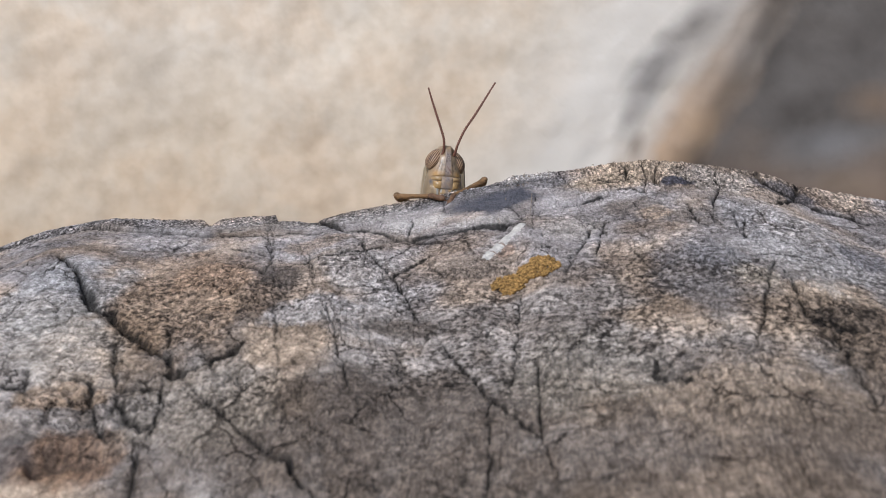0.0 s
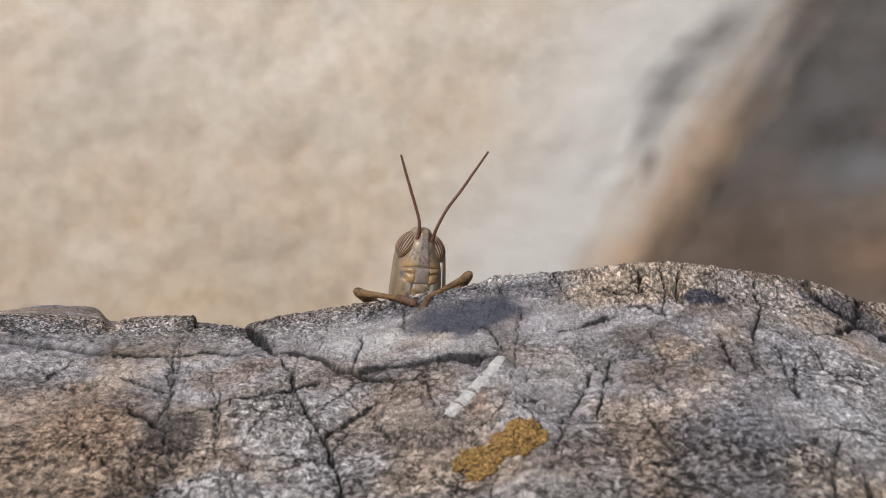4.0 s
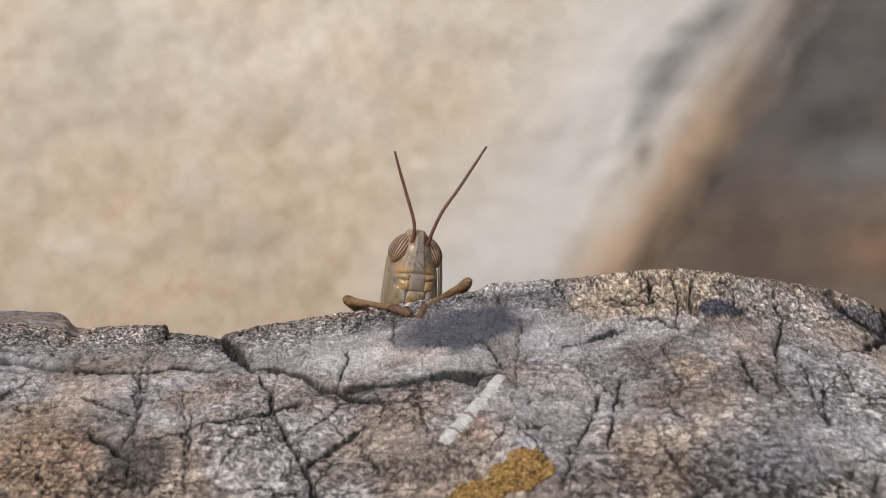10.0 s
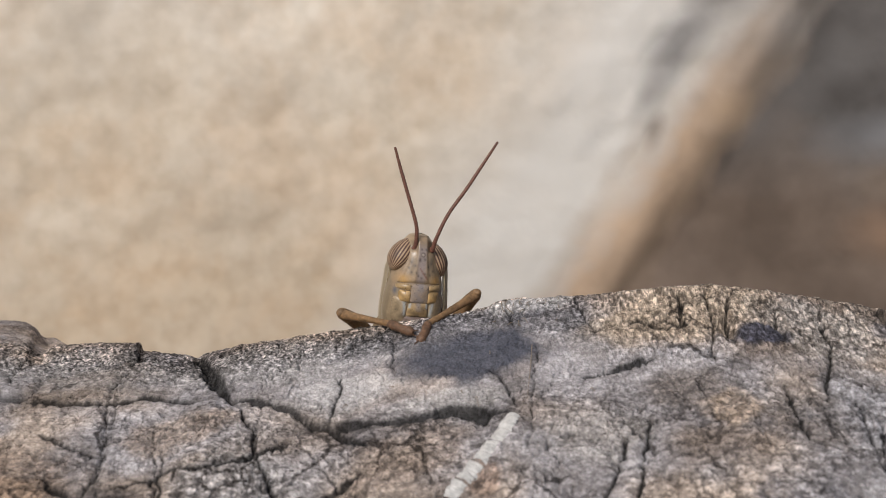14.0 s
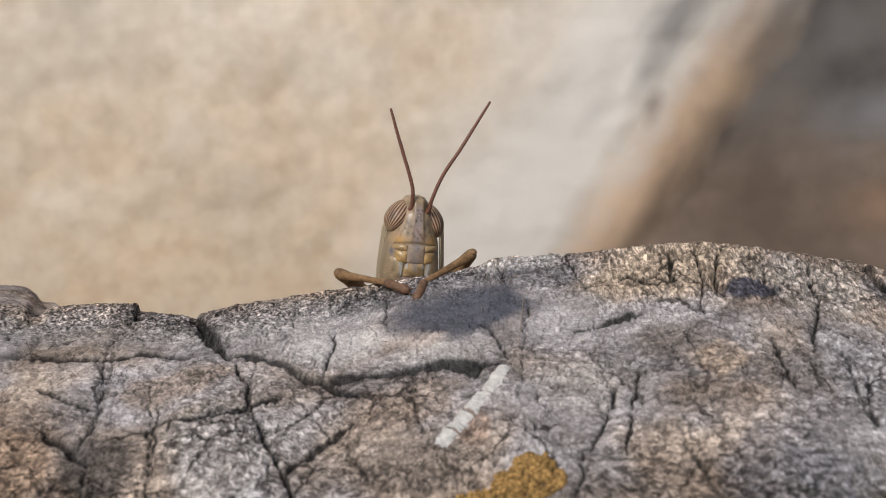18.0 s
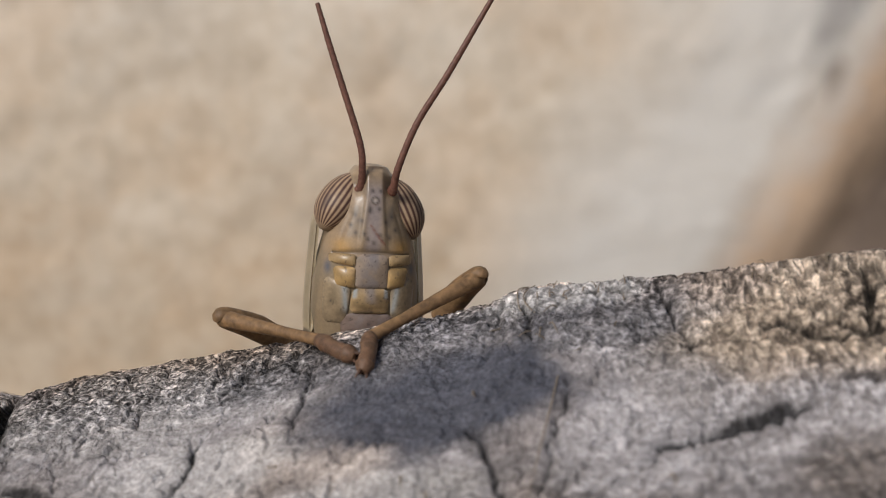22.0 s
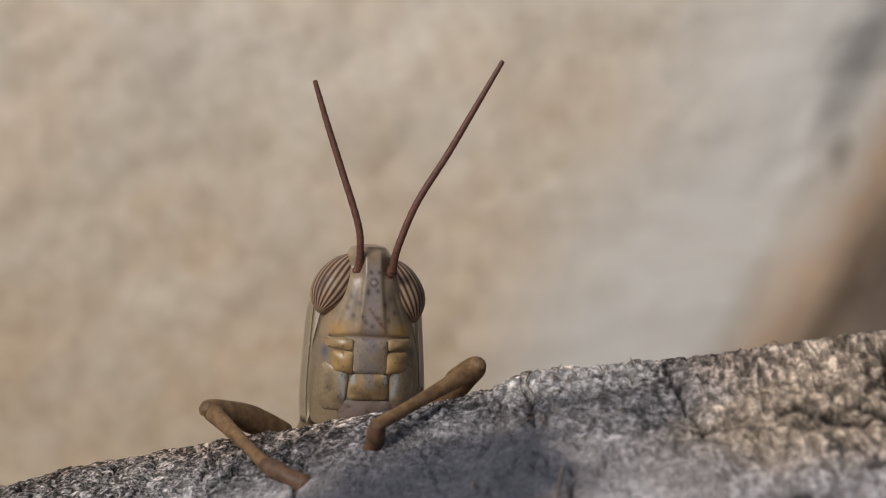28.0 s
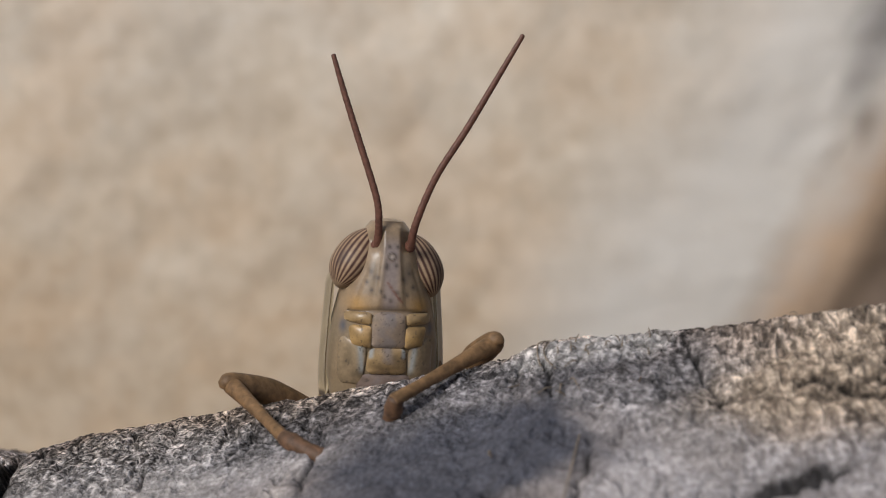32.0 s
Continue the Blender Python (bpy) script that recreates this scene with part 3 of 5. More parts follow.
    fine = smooth(fbm(wx / 2.6, wy / 1.0, 231, 3, 0.6) * 1.8 + 0.5)[:, None]
    col = col * mix1(0.86, 1.12, fine)

    def stain_shade(mask, colour, k):
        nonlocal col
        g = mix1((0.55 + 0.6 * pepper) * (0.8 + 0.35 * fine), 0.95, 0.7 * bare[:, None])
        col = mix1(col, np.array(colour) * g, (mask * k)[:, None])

    # grey, white and blue weathering, brown rot, dark blotches, and shade in the colour
    stain_shade(blob(x, y, -66, -45, 21, 24, 0, 331, 0.4, 0.5), (0.33, 0.245, 0.175), 0.62)
    stain_shade(blob(x, y, -47, -48, 5, 14, -8, 332, 0.5, 0.6), (0.13, 0.105, 0.09), 0.6)
    stain_shade(blob(x, y, -95, -45, 14, 20, 0, 366, 0.5, 0.6), (0.42, 0.43, 0.45), 0.75)
    stain_shade(blob(x, y, -88, -66, 12, 12, 0, 367, 0.5, 0.6), (0.44, 0.43, 0.425), 0.65)
    stain_shade(blob(x, y, -112, -12, 22, 8, 20, 368, 0.5, 0.6), (0.17, 0.172, 0.19), 0.6)
    stain_shade(blob(x, y, -94, 4, 24, 9, 0, 369, 0.5, 0.6), (0.2, 0.198, 0.21), 0.6)
    # shade on the lower right slope, painted dark
    stain_shade(blob(x, y, 64, -108, 34, 16, 0, 412, 0.5, 0.8), (0.14, 0.118, 0.103), 0.6)
    stain_shade(blob(x, y, -60, 4, 24, 7, 0, 426, 0.5, 0.7), (0.33, 0.315, 0.30), 0.55)
    stain_shade(blob(x, y, -26, 4, 16, 7, 0, 427, 0.5, 0.7), (0.43, 0.415, 0.405), 0.65)
    stain_shade(blob(x, y, -38, -17, 8, 5, 0, 441, 0.5, 0.6), (0.29, 0.225, 0.17), 0.65)
    stain_shade(blob(x, y, -62, -36, 9.5, 9, 10, 442, 0.4, 0.3), (0.385, 0.278, 0.195), 0.75)
    stain_shade(blob(x, y, -46, -35, 5, 7, 20, 443, 0.5, 0.6), (0.10, 0.09, 0.085), 0.72)
    stain_shade(blob(x, y, -28, -33, 9, 10, 0, 356, 0.5, 0.6), (0.46, 0.45, 0.45), 0.7)
    stain_shade(blob(x, y, -36, -56, 10, 6, 10, 471, 0.6, 0.6), (0.50, 0.50, 0.53), 0.75)
    stain_shade(blob(x, y, -20, -46, 7, 7, 0, 472, 0.6, 0.6), (0.46, 0.455, 0.465), 0.6)
    stain_shade(blob(x, y, -17, -60, 9, 4, 0, 371, 0.5, 0.5), (0.115, 0.10, 0.09), 0.72)
    stain_shade(blob(x, y, -13, -8, 8, 4.5, 5, 351, 0.4, 0.6), (0.45, 0.435, 0.425), 0.75)
    stain_shade(blob(x, y, 4, -14.3, 10, 2.4, 0, 352, 0.4, 0.7), (0.44, 0.425, 0.41), 0.65)
    stain_shade(blob(x, y, -2, -26, 9, 6, 30, 396, 0.5, 0.6), (0.30, 0.24, 0.195), 0.6)
    stain_shade(blob(x, y, 7.5, -33, 2.6, 4.5, 0, 397, 0.5, 0.6), (0.30, 0.205, 0.145), 0.7)
    stain_shade(blob(x, y, 2, -38, 12, 4, 0, 398, 0.5, 0.6), (0.18, 0.16, 0.145), 0.5)
    stain_shade(blob(x, y, 24, -26, 9, 6, 0, 431, 0.5, 0.8), (0.39, 0.365, 0.335), 0.5)
    stain_shade(blob(x, y, 40, -18, 7, 5, 0, 386, 0.5, 0.7), (0.16, 0.135, 0.115), 0.6)
    stain_shade(blob(x, y, 29, -3, 6, 5, 0, 387, 0.5, 0.7), (0.19, 0.172, 0.16), 0.55)
    stain_shade(blob(x, y, 46, -23, 5, 4, 0, 391, 0.5, 0.6), (0.38, 0.29, 0.205), 0.6)
    stain_shade(blob(x, y, 56, -26, 6, 6, 0, 392, 0.5, 0.7), (0.19, 0.165, 0.145), 0.55)
    stain_shade(blob(x, y, 49, -56, 10, 15, 0, 311, 0.5, 0.6), (0.15, 0.156, 0.182), 0.72)
    stain_shade(blob(x, y, 76, -40, 15, 19, 0, 476, 0.6, 0.7), (0.48, 0.48, 0.495), 0.65)
    stain_shade(blob(x, y, 71, -22, 9, 8, 0, 477, 0.6, 0.7), (0.40, 0.405, 0.43), 0.5)
    stain_shade(blob(x, y, 95, -36, 9, 7, 0, 321, 0.5, 0.7), (0.18, 0.19, 0.22), 0.65)
    stain_shade(blob(x, y, 60, -58, 5, 5, 0, 322, 0.5, 0.5), (0.42, 0.385, 0.335), 0.6)
    stain_shade(blob(x, y, 75, -73, 11, 5, 0, 381, 0.6, 0.6), (0.11, 0.092, 0.08), 0.8)
    stain_shade(blob(x, y, 73, -92, 8, 13, 0, 382, 0.6, 0.6), (0.15, 0.122, 0.102), 0.65)
    stain_shade(blob(x, y, 42, 1, 14, 7, 0, 466, 0.5, 0.7), (0.44, 0.362, 0.275), 0.8)
    stain_shade(blob(x, y, 66, -3, 12, 8, 0, 421, 0.5, 0.7), (0.47, 0.44, 0.405), 0.6)
    stain_shade(blob(x, y, 18.5, 8.5, 7.5, 2.6, 0, 406, 0.4, 0.6), (0.52, 0.51, 0.50), 0.8)
    stain_shade(blob(x, y, 20, 2.5, 7, 3.2, 0, 407, 0.4, 0.6), (0.15, 0.148, 0.158), 0.65)
    stain_shade(blob(x, y, 53.5, -6.5, 5.5, 3.0, 0, 401, 0.4, 0.5), (0.05, 0.055, 0.085), 0.9)
    stain_shade(blob(x, y, 84, -2, 9, 5, -10, 326, 0.5, 0.6), (0.12, 0.122, 0.145), 0.75)
    # dark blue patch before the perch: stain with the insect's shade painted in
    stain_shade(blob(x, y, 6, -4, 12.5, 6.8, 4, 301, 0.45, 0.5), (0.052, 0.058, 0.078), 0.88)
    stain_shade(blob(x, y, 0, 5, 16, 4.5, 0, 306, 0.5, 0.5), (0.088, 0.090, 0.104), 0.55)
    # shade on the lower slope, painted as a broad brown patch
    stain_shade(blob(x, y, -16, -98, 40, 22, 0, 376, 0.6, 0.8), (0.105, 0.087, 0.075), 0.82)
    stain_shade(blob(x, y, 18, -88, 15, 14, 0, 456, 0.6, 0.8), (0.35, 0.335, 0.315), 0.5)
    stain_shade(blob(x, y, 43, -101, 14, 13, 0, 501, 0.6, 0.8), (0.37, 0.305, 0.245), 0.6)
    # shade along the slope's foot, put into the colour
    stain_shade(blob(x, y, 30, -120, 90, 16, 0, 411, 0.5, 1.0), (0.125, 0.105, 0.092), 0.7)
    stain_shade(blob(x, y, -76, -100, 10, 7, 0, 491, 0.5, 0.4), (0.20, 0.125, 0.08), 0.75)
    stain_shade(blob(x, y, -67, -88, 5, 5, 0, 486, 0.4, 0.4), (0.15, 0.148, 0.165), 0.65)
    stain_shade(blob(x, y, -88, -101, 6, 6, 0, 487, 0.4, 0.4), (0.12, 0.118, 0.13), 0.65)
    stain_shade(blob(x, y, -82, -84, 8, 4, 0, 496, 0.5, 0.4), (0.35, 0.25, 0.165), 0.6)
    stain_shade(blob(x, y, -55, -88, 14, 12, 0, 497, 0.5, 0.6), (0.38, 0.35, 0.315), 0.45)
    col = col * mix1(1.0, np.array([1.03, 1.0, 0.93]), smooth((-35 - y) / 30)[:, None])
    col = col * ((1 - 0.72 * np.clip(recess_dark, 0, 1)) * (1 - 0.88 * np.clip(crack_shade, 0, 1)))[:, None]
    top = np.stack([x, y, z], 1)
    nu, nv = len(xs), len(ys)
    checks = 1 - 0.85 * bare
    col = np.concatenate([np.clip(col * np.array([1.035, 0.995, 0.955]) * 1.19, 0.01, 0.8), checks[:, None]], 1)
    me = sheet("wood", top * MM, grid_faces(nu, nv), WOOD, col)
    # how strongly each kind of grain shows: crumbly rim, worm-like checks of the slope, folded crest
    slope = (0.65 * smooth((s - 16) / 14) + 0.35 * smooth((s - 38) / 26)) * smooth((y + 108) / 26)
    slope = slope * (0.45 + 0.55 * smooth(fbm(x / 15, y / 15, 581, 3) * 2 + 0.7)) * (1 - 0.5 * smooth((-82 - x) / 8))
    rim_grain = smooth((s + 14) / 8) * smooth((17 - s) / 9) * (1 - 0.85 * bare) * (1 - 0.92 * crest) * (1 - 0.6 * blob(x, y, 18.5, 8.5, 7.5, 2.6, 0, 406, 0.4, 0.6))
    zone = me.attributes.new("zone", "FLOAT_COLOR", "POINT")
    zone.data.foreach_set("color", np.stack([rim_grain, slope, crest, np.ones_like(x)], 1).astype(np.float32).ravel())
    return me, (xs, ys, z.reshape(nu, nv))


log_mesh, LOG_GRID = log_wood()
log = tagged(new("log"), "old grey weathered log with cracks and lichen", "log")
put("wood", log_mesh, log)


def log_top(x, y):
    """Height of the finished log at one place, in millimetres."""
    xs, ys, z = LOG_GRID
    i, j = int(np.clip(np.searchsorted(xs, x), 1, len(xs) - 1)), int(np.clip(np.searchsorted(ys, y), 1, len(ys) - 1))
    return float(z[i - 1:i + 1, j - 1:j + 1].mean())


def lichen():
    """A crust of small ochre lobes in two joined patches."""
    rnd = random.Random(5)
    bm = bmesh.new()
    bmesh.ops.create_icosphere(bm, subdivisions=1, radius=1)
    ball = np.array([v.co[:] for v in bm.verts])
    tris = np.array([[v.index for v in f.verts] for f in bm.faces])
    bm.free()
    verts, faces, tints = [], [], []
    while len(verts) < 2300:
        x, y = rnd.uniform(2, 20), rnd.uniform(-53, -40)
        spot = max(1 - math.hypot((x - 7.4) / 4.4, (y + 48.4) / 3.2), 1 - math.hypot((x - 14.2) / 4.6, (y + 45.8) / 4.3))
        rag = 0.35 * float(fbm(np.array([x / 2.4]), np.array([y / 2.4]), 7, 3)[0])
        vein = abs(float(fbm(np.array([x / 1.5]), np.array([y / 1.5]), 9, 2)[0]))
        if spot + rag < 0 or vein < 0.055:
            continue
        r = rnd.uniform(0.17, 0.42)
        m = Matrix.Translation((x, y, log_top(x, y) + 0.1 + 0.45 * rnd.random() + 0.5 * min(1, 2 * max(spot, 0)))) @ Euler([rnd.uniform(-0.7, 0.7) for _ in range(3)]).to_matrix().to_4x4() @ Matrix.Diagonal((r * 1.25, r * rnd.uniform(0.7, 1), r * 0.6, 1))
        p = ball * (1 + 0.25 * np.array([[rnd.uniform(-1, 1)] for _ in ball]))
        k = rnd.uniform(0.32, 1.1) * (0.7 + 0.9 * min(vein, 0.4))
        faces.append(tris + len(verts) * len(ball))
        verts.append(p @ np.array(m.to_3x3()).T + np.array(m.translation))
        tints.append(np.tile([0.41 * k, 0.25 * k, 0.09 * k, 1], (len(ball), 1)))
    me = bpy.data.meshes.new("lichen_patch")
    me.from_pydata(np.concatenate(verts) * MM, [], np.concatenate(faces).tolist())
    me.attributes.new("tint", "FLOAT_COLOR", "POINT").data.foreach_set("color", np.concatenate(tints).astype(np.float32).ravel())
    me.polygons.foreach_set("use_smooth", np.ones(len(me.polygons), bool))
    me.materials.append(LICHEN)
    return put("lichen_patch", me, log, "ochre yellow crusty lichen patch")


lichen()


def ribbon(points, widths, thick, material_, name, parent, label=""):
    """A thin strip of fibre lying on the log along the given course (millimetres)."""
    n = 40
    pts = np.array(points, float)
    t = np.linspace(0, len(pts) - 1, n)
    px, py = np.interp(t, range(len(pts)), pts[:, 0]), np.interp(t, range(len(pts)), pts[:, 1])
    w = np.interp(t, range(len(pts)), widths)
    bm = bmesh.new()
    rings = []
    rnd = random.Random(len(name))
    for k in range(n):
        a, b = max(k - 1, 0), min(k + 1, n - 1)
        d = Vector((px[b] - px[a], py[b] - py[a], 0)).normalized()
        side = Vector((-d.y, d.x, 0))
        ring = []
        for u, h in ((-1, 0.0), (-0.8, 0.7), (-0.25, 1.0), (0.3, 0.9), (0.85, 0.6), (1, 0.0)):
            q = Vector((px[k], py[k], 0)) + side * (u * w[k] * (1 + rnd.uniform(-0.18, 0.18)))
            q.z = log_top(q.x, q.y) + thick * h - 0.15 + rnd.uniform(0, 0.12)
            ring.append(bm.verts.new(q * MM))
        rings.append(ring)
    for k in range(n - 1):
        for j in range(5):
            bm.faces.new((rings[k][j], rings[k][j + 1], rings[k + 1][j + 1], rings[k + 1][j]))
    return part(name, bm, material_, parent, label)


for course, wide in (([(12.8, -20.0), (11.2, -22.8), (9.6, -25.2)], [1.0, 1.35, 1.1]), ([(9.3, -25.6), (8.0, -27.5), (6.9, -29.2)], [1.0, 1.1, 1.15]),
                     ([(6.6, -29.6), (5.2, -31.5), (4.4, -32.6)], [1.2, 1.3, 1.2]), ([(4.1, -33.0), (3.2, -34.4), (2.2, -35.8)], [1.2, 1.25, 0.7])):
    ribbon(course, wide, 0.4, PALE, "pale_splinter", log, "pale bare splinter of wood")


def tube(points, radii, sides=14, rings=60, knots=0, seed=1):
    """A tapering round limb through the points (millimetres); knots: ringed segments along it."""
    pts = [Vector(p) for p in points]
    n = len(pts)

    def spot(t):
        k = min(int(t), n - 2)
        f = t - k
        p0, p1, p2, p3 = pts[max(k - 1, 0)], pts[k], pts[k + 1], pts[min(k + 2, n - 1)]
        return 0.5 * (2 * p1 + (p2 - p0) * f + (2 * p0 - 5 * p1 + 4 * p2 - p3) * f * f + (3 * p1 - p0 - 3 * p2 + p3) * f ** 3)

    verts = []
    side = None
    for i in range(rings):
        t = (n - 1) * i / (rings - 1)
        c = spot(t)
        d = (spot(min(t + 0.01, n - 1)) - spot(max(t - 0.01, 0))).normalized()
        if side is None:
            side = d.cross(Vector((0.3, 1, 0.2))).normalized()
        side = (side - d * side.dot(d)).normalized()
        up = d.cross(side)
        r = float(np.interp(t, range(n), radii))
        if knots:
            r *= 1 + 0.09 * abs(math.sin(math.pi * knots * i / (rings - 1))) ** 0.6 - 0.045
        if i in (0, rings - 1):
            r *= 0.35
        for j in range(sides):
            a = 2 * math.pi * j / sides
            verts.append(c + side * (math.cos(a) * r) + up * (math.sin(a) * r))
    v = np.array(verts).reshape(rings, sides, 3)
    return v.transpose(1, 0, 2).reshape(-1, 3), grid_faces(sides, rings, True)


def fibre(points, lift, name="fibre"):
    """A loose hair of wood standing off the surface."""
    pts = [(x, y, log_top(x, y) + h) for (x, y), h in zip(points, lift)]
    v, q = tube(pts, [0.07] * (len(pts) - 1) + [0.03], 8, 24)
    put(name, sheet(name, v * MM, q, STRAW), log, "thin loose fibre of wood")


for k in range(14):
    rnd = random.Random(40 + k)
    fx, fy = ((14 + rnd.uniform(-3, 9), 3 + rnd.uniform(-3, 4)) if k < 8 else (rnd.uniform(-16, 26), rnd.uniform(-16, -3)))
    dx, dy = rnd.uniform(-1.2, 1.2), rnd.uniform(-2.6, -0.6)
    fibre([(fx, fy), (fx + 0.4 * dx, fy + 0.5 * dy), (fx + dx, fy + dy)], (0.0, 0.35 + rnd.random() * 0.5, 0.25 + rnd.random() * 0.9))


# a long strand on the slope, and curled hairs and tufts that stand on the rim
fibre([(16.9, -4.3), (16.3, -9), (15.7, -13), (14.9, -17.5)], (0.1, 0.7, 0.6, 0.1))
fibre([(13.4, 6.5), (12.9, 8.2), (12.8, 9.6), (13.8, 10.6)], (0.1, 0.3, 0.35, 0.2))
fibre([(14.6, 5.6), (13.6, 7.5), (13.4, 9.4), (14.4, 10.8)], (0.1, 0.3, 0.4, 0.4))
for k in range(26):
    rnd = random.Random(140 + k)
    fx = rnd.choice((15.5, 17, 19.5, 22, 30, 33.5, 34.5, 41, 48)) + rnd.uniform(-0.9, 0.9)
    fy = float(ridge_y(fx)) - rnd.uniform(0.2, 2.5)
    dx, dy = rnd.uniform(-0.8, 0.8), rnd.uniform(-0.5, 0.5)
    fibre([(fx, fy), (fx + 0.3 * dx, fy + 0.4 * dy), (fx + dx, fy + dy)], (-0.1, 0.3 + 0.2 * rnd.random(), 0.4 + 0.5 * rnd.random()))


# ---- wall and ground ----
def wall_relief(x, z):
    return 4 * fbm(x / 90, z / 90, 501, 2) + 1.7 * fbm(x / 30, z / 24, 511, 2) + 0.3 * fbm(x / 10, z / 9, 516, 2)


def plaster_wall():
    xs, zs = np.linspace(-620, 780, 400), np.linspace(-5, 900, 260)
    x, z = np.meshgrid(xs, zs, indexing="ij")
    x, z = x.ravel(), z.ravel()
    relief = wall_relief(x, z)
    y = 450 - relief * smooth((np.minimum(np.minimum(x + 620, 780 - x), 900 - z)) / 20)
    front = np.stack([x, y, z], 1) * MM
    return sheet("wall_back", front, grid_faces(400, 260)[:, ::-1], WALL)


wall = tagged(put("wall_back", plaster_wall()), "uneven cream lime plaster wall with brown weathering", "wall", kind="structure")


def block(bm, x0, x1, y0, y1, z0, z1):
    bmesh.ops.create_cube(bm, size=1, matrix=Matrix.Translation(((x0 + x1) / 2, (y0 + y1) / 2, (z0 + z1) / 2)) @ Matrix.Diagonal((x1 - x0, y1 - y0, z1 - z0, 1)))


def wall_core():
    bm = bmesh.new()
    block(bm, -4, 4.5, 0.47, 0.8, -0.1, 2.6)
    return part("wall_core", bm, WALL, wall)


wall_core()


def bough():
    """Low half-buried stems that lean across the plaster, flush with it at their edges."""
    ob = tagged(new("branch"), "leaning brown weathered stem against the plaster wall", "branch")
    for name, x0, z0, lo, hi, wide, high, label in (("stem", 114, 286, -110, 260, 30, 6.5, "brown stem with worn bark"), ("side_twig", 82, 306, 10, 190, 20, 1.1, "thin dark side twig")):
        nu, nv = 90, 26
        u, v = np.meshgrid(np.linspace(lo, hi, nu), np.linspace(-1, 1, nv), indexing="ij")
        u, v = u.ravel(), v.ravel()
        half = wide * (1 + 0.14 * np.sin(u / 40))
        x = x0 + u * 0.538 + v * half * 0.843
        z = z0 + u * 0.843 - v * half * 0.538
        ends = smooth((u - lo) / 40) * smooth((hi - u) / 40)
        y = 450 - wall_relief(x, z) + 0.12 - high * ends * np.cos(np.pi * v / 2) ** 4 + 1.0 * fbm(x / 14, z / 14, 521, 2) * np.cos(np.pi * v / 2) ** 2 * high / 6.5
        put(name, sheet(name, np.stack([x, y, z], 1) * MM, grid_faces(nu, nv)[:, ::-1], WALL), ob, label)


bough()


def ground():
    bm = bmesh.new()
    bmesh.ops.create_grid(bm, x_segments=60, y_segments=60, size=1)
    for v in bm.verts:
        k = max(abs(v.co.x), abs(v.co.y))
        g = 1.0 + 400 * max(0, k - 0.5) ** 3
        v.co.x, v.co.y = v.co.x * g, v.co.y * g
        v.co.z = 0.004 * noise.noise((v.co.x * 9, v.co.y * 9, 0)) - 0.004
    me = bpy.data.meshes.new("ground")
    bm.to_mesh(me)
    bm.free()
    me.materials.append(EARTH)
    tagged(put("ground", me), "dry brown earth under the log", "ground", kind="structure")


ground()

# ---- the grasshopper, modelled in millimetres round its middle eye ----
FEET = Vector((0, 8, -15))                   # the thing's base, from the middle eye
hopper = tagged(new("grasshopper"), "tan brown grasshopper with striped eyes peering over the log", "grasshopper")
HEAD_TURN = pose(0.2, 0, 0, 0, 5, 13.5)
BODY_TURN = pose(-0.4, 0, 0, 0, 4, 4)
BUILD = 0.965                                # the head's and trunk's size


def local(p, turned=True, body=False):
    v = Vector(p)
    return (((BODY_TURN if body else HEAD_TURN) @ v if turned else v) * BUILD - FEET) * MM


HZ = [3.9, 3.6, 2.6, 1.0, -1.5, -4.0, -6.5, -9.0, -12.0, -15.0, -16.8]
HW = [0.7, 1.75, 2.5, 3.15, 4.05, 4.85, 5.4, 5.85, 5.9, 5.3, 2.2]
HF = [-3.0, -1.0, -0.3, 0.1, 0.35, 0.55, 0.6, 0.35, -0.25, -1.2, -3.0]   # how far the face stands forward


def head_half(z):
    return np.interp(z, HZ[::-1], HW[::-1])


def face_y(x, z):
    """The face's front surface: y for a place on it."""
    w = head_half(z)
    k = np.clip(np.abs(x) / np.maximum(w, 0.01), 0, 1)
    front = np.interp(z, HZ[::-1], HF[::-1])
    depth = 5.0 + front
    return 5.0 - depth * np.maximum(1 - k ** 2.6, 0) ** (1 / 2.3)


def costa(x, z):
    """The raised middle keel of the face, with its two edges."""
    w = 0.85 + 0.10 * np.clip(-z, 0, 6)
    span = smooth((z + 5.6) / 1.0) * smooth((3.4 - z) / 0.5)
    rim = np.exp(-((np.abs(x) - w) / 0.28) ** 2)
    return span * (0.22 * smooth((w + 0.35 - np.abs(x)) / 0.6) + 0.10 * rim)


